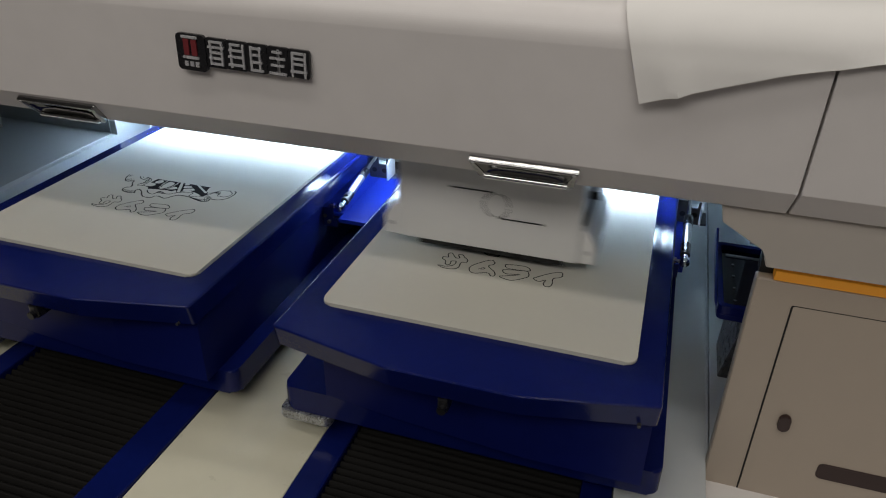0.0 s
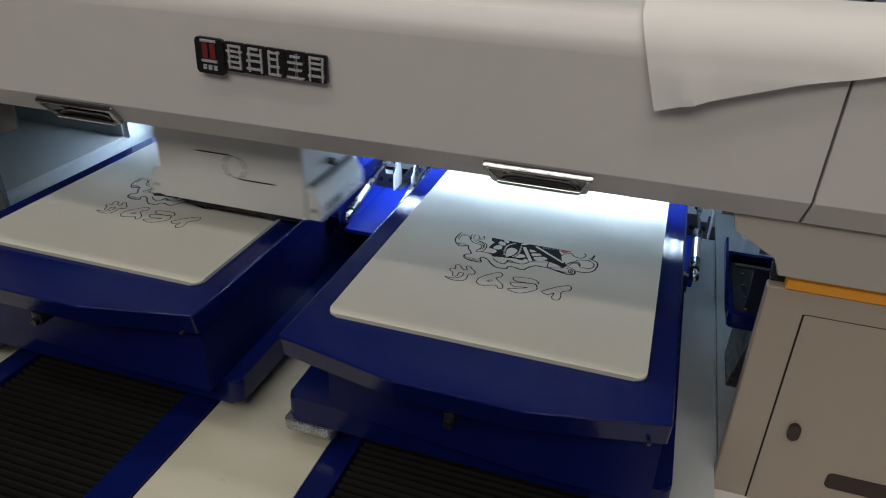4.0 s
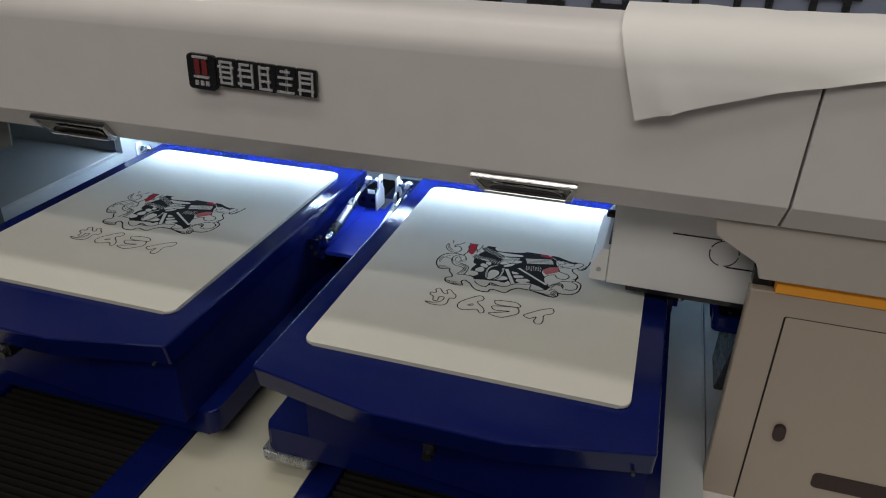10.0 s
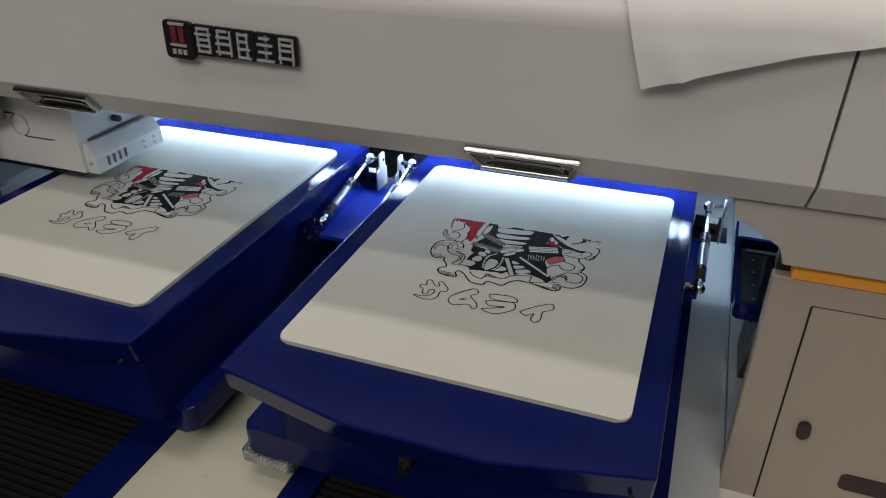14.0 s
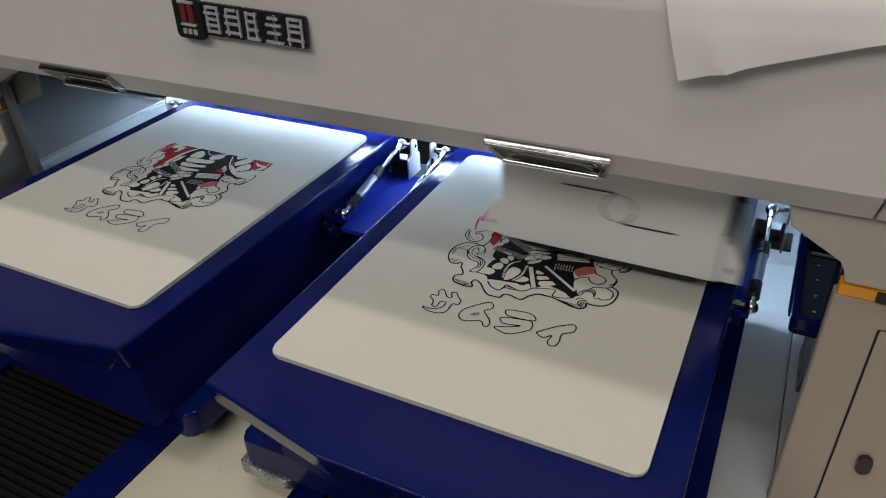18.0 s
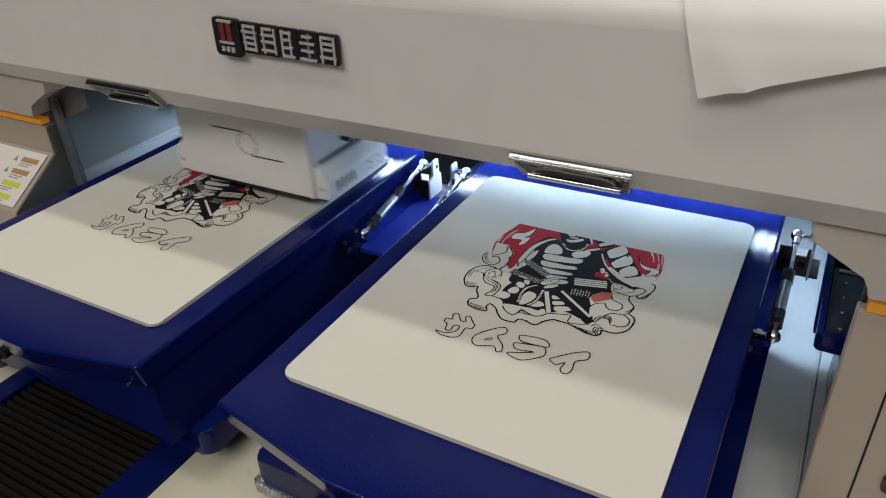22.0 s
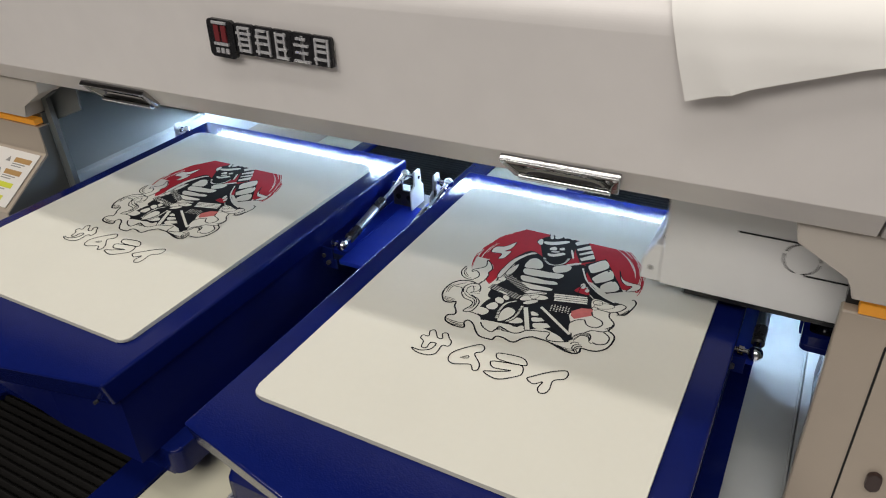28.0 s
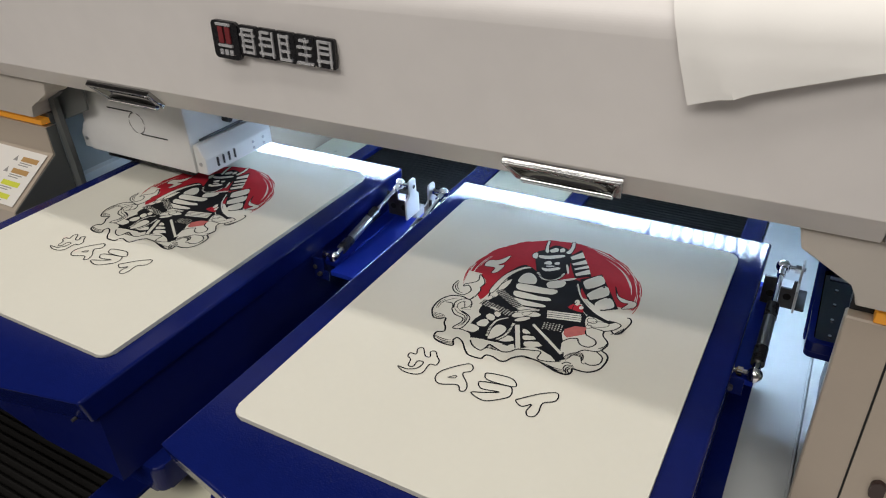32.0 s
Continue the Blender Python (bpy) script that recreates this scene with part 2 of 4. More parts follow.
part("body", box(B(), -1.35, 1.15, -0.44, 1.08, 0.0, BED - 0.03, 0.008), CREAM, base)

bed = thing("machine_bed", "cream painted printer bed plates between two lanes", "machine bed")
for x0, x1, y0 in ((-0.2155, -0.0095, -0.45), (0.4215, 0.5440, -0.45), (0.5440, 0.5478, 0.1365), (0.5496, 0.6675, 0.1365), (WALL_L + 0.004, -0.6215, -0.45)):
    part("bed_plate", box(B(), x0, x1, y0, 1.05, BED - 0.03, BED, 0.0008, 1), BEDPAINT if x0 < 0.2 else INNER, bed)

for rims in (((-0.008, 0.036), (0.377, 0.420)), ((-0.620, -0.577), (-0.276, -0.217))):
    lane = thing("lane_channel", "black folded bellows in a blue painted channel", "bellows", "the two platen lanes")
    x0, x1 = rims[0][1], rims[1][0]
    part("channel_floor", box(B(), x0, x1, -0.45, 1.05, BED - 0.030, BED - 0.025), DARK, lane)
    for a, b in rims:
        part("channel_rim", box(B(), a, b, -0.452, 1.049, BED - 0.022, BED + 0.004, 0.004), BLUE, lane)
    fold = B()
    rows = []
    for k in range(120 * 6 + 1):
        y, z = -0.45 + 1.495 * k / 720, BED - (0.010, 0.0065, 0.0040, 0.0030, 0.0040, 0.0065)[k % 6]
        rows.append([fold.verts.new((x0 + 0.001, y, z)), fold.verts.new((x1 - 0.001, y, z))])
    for r0, r1 in zip(rows, rows[1:]):
        fold.faces.new((r0[0], r0[1], r1[1], r1[0]))
    part("bellows", fold, RUBBER, lane)

tagged(part("back_panel", box(B(), WALL_L - 0.02, WALL_R + 0.02, 1.05, 1.08, BED - 0.03, 1.30, 0.003), INNER),
       "grey-white panel closing the back of the print bay", "panel")
o = [(0.1375, BED - 0.03), (1.0485, BED - 0.03), (1.0485, 1.12), (0.50, 1.12), (0.50, 0.868), (0.1375, 0.868)]
tagged(part("side_wall", prism(B(), o, "x", WALL_L - 0.018, WALL_L, 0.0015, 1), INNER), "grey-white inner side wall with an opening for the carriage", "panel", "inner side walls")
tagged(part("side_wall", box(B(), 0.610, 0.628, 0.47, 1.0485, BED + 0.0005, 1.12, 0.0015, 1), INNER), "grey-white inner side wall behind the capping tray", "panel", "inner side walls")
chamber = thing("carriage_recess", "grey-white sheet recess where the carriage turns", "panel")
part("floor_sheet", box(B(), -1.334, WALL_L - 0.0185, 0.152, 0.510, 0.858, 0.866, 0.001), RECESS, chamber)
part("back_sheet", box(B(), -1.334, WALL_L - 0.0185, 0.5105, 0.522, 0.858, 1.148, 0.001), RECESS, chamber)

# ---------------------------------------------------------------- hood
ROLL = [(0.047 + 0.045 * (1 - math.cos(radians(a))), 1.258 + 0.045 * math.sin(radians(a))) for a in range(0, 91, 3)]
FRONT = [(0.300, 1.135), (0.112, 1.135), (0.112, 1.079), (0.096, 1.079), (0.060, 1.118)] + ROLL + [(0.137, 1.306), (0.137, 1.20), (0.300, 1.20)]
HOODS = (("print_hood", -0.7535, 0.5535, "wide cream enamelled hood over the printing lanes"),
         ("hood_end_cover", 0.5565, 1.16, "cream enamelled end cover beside the hood"),
         ("hood_end_cover", -1.36, -0.7565, "cream enamelled end cover beside the hood"))
for nm, a, b, lab in HOODS:
    h = thing(nm, lab, "machine hood", "hood covers")
    smooth(part("shell", prism(B(), FRONT, "x", a, b, 0.0012, 1), CREAM, h), 25)
    part("lip", box(B(), a + 0.001, b - 0.001, 0.1125, 0.122, 1.0795, 1.134), INNER, h)
    if nm == "print_hood":
        hood = h
# Near-black box added inside the covers so that their seams read dark.
tagged(part("gantry_beam", box(B(), -1.3, 1.1, 0.124, 0.296, 1.14, 1.195), DARK), "near-black filler added to darken the hood's seams", "beam")
tagged(part("bay_roof", box(B(), -1.3, 1.1, 0.302, 1.05, 1.15, 1.17), INNER), "grey sheet roof over the print bay", "panel")

# pull handles let into the lower bevel
tilt = math.degrees(math.atan2(0.036, 0.039))
for hx in (0.252, -0.436):

    def trap(w0, w1, z0, z1):
        return [(-w0, z1), (w0, z1), (w1, z0), (-w1, z0)]
    bm = ring(B(), trap(0.0675, 0.0600, -0.021, 0.020), trap(0.0610, 0.0500, -0.0145, 0.0145), "y", -0.0085, 0.001)
    bevelled(bm, list(bm.verts), 0.0016, 2)
    hd = smooth(part("pull_handle", bm, RIMCHROME, hood, "recessed chrome pull handle"), 60)
    hd.matrix_basis = pose(hx, 0.078, 1.0985, tilt, 0, 0)
    dish, cells = B(), []
    for i in range(25):
        u = i / 12 - 1
        row = []
        for j in range(13):
            v = j / 6 - 1
            w = 0.0565 + 0.0060 * v
            row.append(dish.verts.new((u * w, -0.0072 + 0.0068 * (1 - u ** 6) * (1 - v ** 4), 0.0146 * v)))
        cells.append(row)
    for i in range(24):
        for j in range(12):
            dish.faces.new((cells[i][j], cells[i + 1][j], cells[i + 1][j + 1], cells[i][j + 1]))
    smooth(part("pocket", dish, DARKCHROME, hd), 80)
    smooth(part("grip", rod(B(), (-0.052, -0.0090, -0.0165), (0.052, -0.0090, -0.0165), 0.0036, 16), CHROME, hd), 60)
    for sx in (-0.0615, 0.0615):
        part("screw", rod(B(), (sx, -0.0092, 0.0170), (sx, -0.0080, 0.0170), 0.0020), STEEL, hd)

# maker's plate: plain bars, no lettering
slab = round_rect(0, 0.042, -0.046, 0.0, 0.006)
plate = part("maker_plate", prism(B(), slab, "y", -0.004, 0.001), BLACK, hood, "black and chrome maker's plate")
plate.matrix_basis = pose(-0.1965, 0.0475, 1.2325, 0, 2.0, 0)
for ex in (0.0115, 0.0225):
    em = part("emblem", box(B(), ex, ex + 0.0078, -0.0058, -0.0035, -0.0265, -0.0065, 0.0006), RED, plate, "plain dark red emblem bar")
    for z in (-0.0292, -0.0038):
        part("cap", box(B(), ex - 0.0022, ex + 0.0096, -0.0062, -0.0035, z - 0.0016, z + 0.0016, 0.0005), SILVER, em)
for k in range(3):
    part("bar", box(B(), 0.0105 + 0.0078 * k, 0.0158 + 0.0078 * k, -0.0055, -0.0035, -0.0405, -0.0342, 0.0005), SILVER, plate)
CELLS = (((-0.006, 0.018), (-0.0125, 0.023), (-0.019, 0.017), (-0.026, 0.020), (-0.033, 0.016), (0.004, 0.020)),
         ((-0.006, 0.012), (-0.013, 0.020), (-0.021, 0.022), (-0.031, 0.023), (0.0045, 0.0215)),
         ((-0.007, 0.014), (-0.015, 0.012), (-0.024, 0.015), (-0.034, 0.018), (0.004, 0.016)),
         ((-0.008, 0.014), (-0.0155, 0.021), (-0.024, 0.018), (-0.034, 0.024), (0.013, 0.0131)),
         ((-0.006, 0.013), (-0.0125, 0.015), (-0.019, 0.014), (-0.028, 0.022), (0.0035, 0.0205)))
for k, cell in enumerate(CELLS):
    ox = 0.044 + 0.0284 * k
    part("backing", prism(B(), round_rect(ox - 0.0018, ox + 0.0272, -0.0385 + 0.0006 * k, -0.0015, 0.003, 3), "y", -0.0028, 0.001), BLACK, plate)
    for z, w in cell[:-1]:
        part("bar", box(B(), ox + 0.013 - w / 2, ox + 0.013 + w / 2, -0.0052, -0.0025, z - 0.0015, z + 0.0015, 0.0005), SILVER, plate)
    for x in cell[-1]:
        part("bar", box(B(), ox + x, ox + x + 0.0028, -0.0050, -0.0025, -0.0350, -0.0045, 0.0005), SILVER, plate)

# thin sheet thrown over the hood's end
sheet = B()
NU, NV = 60, 46
grid = []
prof = [(0.30, 1.24), (0.22, 1.285), (0.142, 1.315)] + [(0.092 - 0.053 * math.sin(radians(a)), 1.258 + 0.055 * math.cos(radians(a))) for a in range(0, 91, 15)]
for i in range(NU + 1):
    u = i / NU
    x_top = 0.349 + 0.85 * u
    hem = 1.2065 + 0.86 * (0.285 * min(u, 0.17) + 0.20 * max(0.0, min(u, 0.62) - 0.17))
    path = prof + [(0.037, 1.258 + (hem - 1.258) * q) for q in (0.25, 0.5, 0.75, 1.0)] if hem < 1.255 else prof[:-1] + [(0.0385, hem)]
    lengths = [0.0]
    for p, q in zip(path, path[1:]):
        lengths.append(lengths[-1] + math.hypot(q[0] - p[0], q[1] - p[1]))
    row = []
    for j in range(NV + 1):
        s = lengths[-1] * j / NV
        k = max(i2 for i2 in range(len(path)) if lengths[i2] <= s + 1e-9)
        k = min(k, len(path) - 2)
        f = (s - lengths[k]) / (lengths[k + 1] - lengths[k])
        y, z = (path[k][c] + (path[k + 1][c] - path[k][c]) * f for c in (0, 1))
        down = max(0.0, (1.30 - z) / 0.1)
        x = x_top - 0.002 + 0.030 * min(1, down) * (1 - u)
        fold = 0.0075 * math.exp(-((x - 0.392 - 1.5 * max(0.0, 1.262 - z) ** 1.35) / 0.009) ** 2) * min(1, down * 1.4)
        wave = 0.004 * noise.noise(Vector((x * 9, z * 7, 0.3))) + 0.0016 * noise.noise(Vector((x * 30, z * 22 + y * 20, 1.7)))
        row.append(sheet.verts.new((x, y - fold - abs(wave) * min(1, down), z + abs(wave) * (1 - min(1, down)))))
    grid.append(row)
for i in range(NU):
    for j in range(NV):
        sheet.faces.new((grid[i][j], grid[i][j + 1], grid[i + 1][j + 1], grid[i + 1][j]))
cover = tagged(smooth(part("dust_sheet", sheet, SHEET), 80), "thin white dust sheet thrown over the end of the hood", "cloth")
so = cover.modifiers.new("thickness", "SOLIDIFY")
so.thickness, so.offset = 0.0008, 1
cover.modifiers.new("crisp_hem", "EDGE_SPLIT").split_angle = radians(50)

# ---------------------------------------------------------------- cabinets at both ends
for side in (1, -1):
    def mx(x):
        return x if side > 0 else 2 * MID - x

    def span(a, b):
        return (mx(a), mx(b)) if side > 0 else (mx(b), mx(a))
    bmn = thing("end_beam", "cream enamelled beam under the hood's end", "machine panel", "beams over the cabinets")
    o = [(mx(0.4845), 1.077), (mx(0.490), 1.0525), (mx(0.5435), 1.0265), (mx(0.549), 1.002), (mx(1.15), 1.002), (mx(1.15), 1.077)]
    part("beam", prism(B(), o, "y", 0.104, 0.150, 0.003), PALE, bmn)
    cab = thing("end_cabinet", "beige enamelled end cabinet with an orange strip", "cabinet", "cabinets at both ends")
    strip = part("light_strip", box(B(), *span(0.5465, 1.15), 0.1135, 0.13, 0.9815 if side > 0 else 0.9845, 0.9945, 0.001), ORANGE, cab, "orange strip with a faint glow")
    if side > 0:
        sliding_strip = strip
        part("body", box(B(), 0.5445, 1.15, 0.1155, 0.135, 0.0, 0.9805, 0.002, 1), BEIGE, cab)
        part("carcass", box(B(), 0.668, 1.15, 0.1355, 1.05, 0.0, 0.79, 0.002, 1), BEIGE, cab)
        part("strip_backing", box(B(), 0.5475, 1.15, 0.1305, 0.149, 0.981, 1.0015), BLACK, cab)
        slider = part("slider", box(B(), 0.0, 0.165, 0.1115, 0.1133, 0.9818, 0.9942, 0.0006), BLACK, cab, "black slider in front of the orange strip")
        part("rear_side", box(B(), 1.135, 1.15, 0.136, 1.05, 0.791, 1.14), INNER, cab)
        # the hinged door, with a lock and a slotted grip
        gap = ring(B(), round_rect(0.5918, 1.10, 0.10, 0.9490, 0.003), round_rect(0.5940, 1.0975, 0.1025, 0.9482, 0.0022), "y", 0.1149, 0.116)
        part("door_gap", gap, DARK, cab)
        leaf = part("door", prism(B(), round_rect(0.5942, 1.0973, 0.1027, 0.9481, 0.0022), "y", 0.1142, 0.1158, 0.0006, 1), BEIGE, cab)
        part("lock", prism(B(), round_rect(0.6175, 0.6325, 0.7545, 0.7815, 0.007), "y", 0.108, 0.1145, 0.002), BROWN, leaf, "dark brown oval lock")
        part("grip_slot", prism(B(), round_rect(0.683, 0.805, 0.684, 0.7105, 0.007), "y", 0.1128, 0.1144, 0.0004, 1), BROWN, leaf, "dark brown slotted grip")
        for z in (0.62, 0.88):
            part("hinge", rod(B(), (1.099, 0.112, z - 0.03), (1.099, 0.112, z + 0.03), 0.004), STEEL, leaf)
    else:
        part("body", prism(B(), [(0.1155, 0.9805), (0.1155, 0.928), (0.010, 0.858), (0.010, 0.0), (1.05, 0.0), (1.05, 0.79), (0.135, 0.79), (0.135, 0.9805)], "x", -1.35, WALL_L + 0.0005, 0.002), BEIGE, cab)
        part("strip_backing", box(B(), *span(0.5465, 1.15), 0.131, 0.149, 0.981, 1.0015), GREYSHEET, cab)
        prof_l = [(0.1358, 0.9795), (0.117, 0.9795), (0.117, 0.927), (0.0115, 0.857), (0.0115, 0.60), (0.1358, 0.60)]
        # Added sheet: its dark colour stands for shade on the cabinet's end.
        part("end_sheet", prism(B(), prof_l, "x", WALL_L + 0.0008, WALL_L + 0.0022), GREYSHEET, cab, "thin grey sheet added on the cabinet's end, coloured dark for shade")
        part("rear_side", box(B(), -1.35, -1.335, 0.136, 1.05, 0.791, 1.14), INNER, cab)

# blue capping tray in the opening, where the carriage parks
tray = thing("capping_tray", "glossy dark blue capping tray with a black inside", "tray")
part("rim", ring(B(), round_rect(0.5205, 0.74, 0.200, 0.400, 0.008, 4), round_rect(0.5275, 0.731, 0.209, 0.391, 0.006, 4), "z", 0.8665, 0.880), BLUE, tray)
part("floor_plate", prism(B(), round_rect(0.5207, 0.7398, 0.2002, 0.3998, 0.008, 4), "z", 0.857, 0.8662, 0.001, 1), BLUE_DEEP, tray)
part("liner", prism(B(), round_rect(0.5277, 0.7308, 0.2092, 0.3908, 0.006, 4), "z", 0.8664, 0.872, 0.002, 2), GLASSDARK, tray, "black glossy liner")
part("side_flange", prism(B(), [(0.212, 0.872), (0.300, 0.872), (0.405, 0.884), (0.405, 0.902), (0.300, 0.884)], "x", 0.5165, 0.5203, 0.0008, 1), BLUE, tray)
part("brace", prism(B(), [(0.205, 0.8566), (0.330, BED + 0.0005), (0.425, BED + 0.0005), (0.395, 0.8566)], "x", 0.562, 0.607, 0.002, 1), BLACK, tray, "black brace under the tray")
for k in range(4):
    part("screw", rod(B(), (0.545, 0.232 + 0.036 * k, 0.8722), (0.545, 0.232 + 0.036 * k, 0.8735), 0.0022), CHROME, tray)
part("edge_bar", box(B(), 0.535, 0.725, 0.366, 0.372, 0.8722, 0.8745, 0.001), STEEL, tray)
recess = thing("tray_recess", "grey sheet wall behind the capping tray", "panel")
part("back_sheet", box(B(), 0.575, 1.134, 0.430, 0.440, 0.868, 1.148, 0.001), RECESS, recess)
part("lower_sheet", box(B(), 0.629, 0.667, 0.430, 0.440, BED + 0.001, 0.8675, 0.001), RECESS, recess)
guard = thing("guard_plate", "grey bent guard plate on the bay's side", "guard plate")
o = [(-0.690, 1.074), (-0.700, 1.045), (-0.728, 1.030), (-0.726, 0.985), (-0.722, 0.90), (-0.722, 0.80), (-0.742, 0.72), (-0.742, 1.074)]
part("plate", prism(B(), o, "y", 0.136, 0.146, 0.001, 1), GREYSHEET, guard)

wing = [(-0.775, 1.003), (-0.7496, 1.034), (-0.7496, 1.0745), (-0.655, 1.0745), (-0.66, 1.013), (-0.7404, 0.983)]
part("wing", prism(B(), wing, "y", 0.1512, 0.1555, 0.0008, 1), GREYSHEET, guard)

# warning labels on the sloping panel
lean = math.degrees(math.atan2(0.07, 0.1055))
labels = thing("warning_label", "white warning label with ochre and lime fields", "label")
labels.matrix_basis = pose(-0.80, 0.0627, 0.8945, lean, 0, 0)
part("sheet", box(B(), -0.14, 0.045, -0.056, 0.056, 0.0005, 0.0012), LABEL_WHITE, labels)
for k, (m_, w) in enumerate(((LABEL_BROWN, 0.046), (LABEL_BROWN, 0.046), (LABEL_LIME, 0.05), (LABEL_LIME, 0.05))):
    y = 0.036 - 0.026 * k
    part("field", box(B(), -0.012 - 0.006 * k, -0.012 - 0.006 * k + w, y - 0.004, y + 0.006, 0.0012, 0.0018), m_, labels)
    for q in range(2):
        part("text_bar", box(B(), -0.012 - 0.006 * k, 0.024 - 0.006 * k - 0.008 * q, y - 0.0085 - 0.0045 * q, y - 0.0065 - 0.0045 * q, 0.0012, 0.0016), LABEL_GREY, labels)
    part("symbol", prism(B(), [(-0.034 - 0.006 * k, y - 0.005), (-0.022 - 0.006 * k, y - 0.005), (-0.028 - 0.006 * k, y + 0.006)], "z", 0.0012, 0.0017), LABEL_GREY, labels)

# ---------------------------------------------------------------- light bar and guide rail in the bay
bar = thing("light_bar", "long white bar of cold diodes inside the bay", "lamp")
part("profile", box(B(), -0.73, 0.53, 0.486, 0.516, 0.9675, 0.985, 0.001), WHITEMETAL, bar)
for k in range(68):
    x = -0.71 + 1.17 * k / 67
    part("diode", box(B(), x - 0.0035, x + 0.0035, 0.489, 0.513, 0.965, 0.9672), LED, bar)
for x in (-0.60, -0.10, 0.40):
    part("hanger", box(B(), x - 0.01, x + 0.01, 0.498, 0.504, 0.9852, 1.1495, 0.001), STEEL, bar)
rail = thing("guide_rail", "steel guide rail of the print carriage", "rail")
part("beam", box(B(), -0.74, 0.54, 0.385, 0.43, 1.03, 1.12, 0.002), WHITEMETAL, rail)
part("track", box(B(), -0.74, 0.54, 0.372, 0.3845, 1.05, 1.075, 0.002), STEEL, rail)

# board behind the machine
board = thing("display_board", "blue-grey sign board with dark lettering bars", "sign")
part("panel", box(B(), -0.55, 1.0, 0.62, 0.64, 1.1705, 1.62, 0.004), BOARD, board)
random.seed(11)
for k in range(10):
    bm = B()
    x = -0.42 + 0.118 * k
    for z, w in ((1.205, 0.085), (1.235, 0.07), (1.275, 0.09)):
        box(bm, x - w / 2, x + w / 2, 0.614, 0.6195, z - 0.006, z + 0.006)
    for d in (-0.026, 0.024):
        box(bm, x + d - 0.006, x + d + 0.006, 0.613, 0.6185, 1.192, 1.31)
    part("letter_bar", bm, BLACK, board)

# ---------------------------------------------------------------- platens
platen = thing("printing_platen", "blue platen with a white cotton pad being printed", "printing platen", "the two platens")
TOP = [(-0.0390, -0.063), (0.134, -0.098), (0.293, -0.098), (0.4545, -0.063), (0.4545, 0.613), (-0.0390, 0.613)]
FOOT = [(-0.0380, -0.055), (0.136, -0.088), (0.291, -0.088), (0.4535, -0.055), (0.4535, 0.611), (-0.0380, 0.611)]
skirt = B()
low, high = [skirt.verts.new((*p, 0.8590)) for p in FOOT], [skirt.verts.new((*p, 0.8940)) for p in TOP]
skirt.faces.new(low)
skirt.faces.new(high)
for i in range(6):
    skirt.faces.new((low[i], low[(i + 1) % 6], high[(i + 1) % 6], high[i]))
bevelled(skirt, high, 0.0045, 3)
smooth(part("top_frame", skirt, BLUE, platen), 40)
pad = prism(B(), round_rect(0, 0.42, 0, 0.552, 0.014), "z", 0.8942, 0.900, 0.0022, 3)
smooth(part("pad", pad, FABRIC, platen, "white cotton covered pad"), 50)
body = [(0.006, -0.016), (0.12, -0.030), (0.30, -0.045), (0.449, -0.045), (0.449, 0.605), (0.006, 0.605)]
part("base", prism(B(), body, "z", 0.7495, 0.8585), BLUE_DEEP, platen)
smooth(part("base_tray", prism(B(), round_rect(-0.064, 0.475, -0.016, 0.60, 0.014, 5), "z", 0.7065, 0.749, 0.005, 3), BLUE, platen), 40)
part("tray_plate", prism(B(), round_rect(-0.072, 0.010, -0.021, 0.12, 0.010, 4), "z", 0.690, 0.706, 0.002), STEELFLECK, platen, "speckled grey steel plate")
part("foot", box(B(), 0.04, 0.400, 0.02, 0.60, 0.666, 0.6897, 0.004), BLUE_DEEP, platen)
for a, b in ((0.4305, 0.4760), (-0.0654, -0.0005)):
    part("mount_plate", box(B(), a, b, 0.378, 0.610, 0.8220, 0.8300, 0.0012), BLUE_LIT, platen, "blue mounting plate with lamp light put into its colour")
latch = part("latch", box(B(), 0.196, 0.210, -0.088, -0.060, 0.835, 0.857, 0.003), BLACK, platen)
part("knob", rod(B(), (0.203, -0.094, 0.842), (0.203, -0.084, 0.842), 0.006), BLACK, latch)
part("bolt", rod(B(), (0.433, -0.0665, 0.862), (0.433, -0.061, 0.862), 0.0022), STEELDARK, platen)
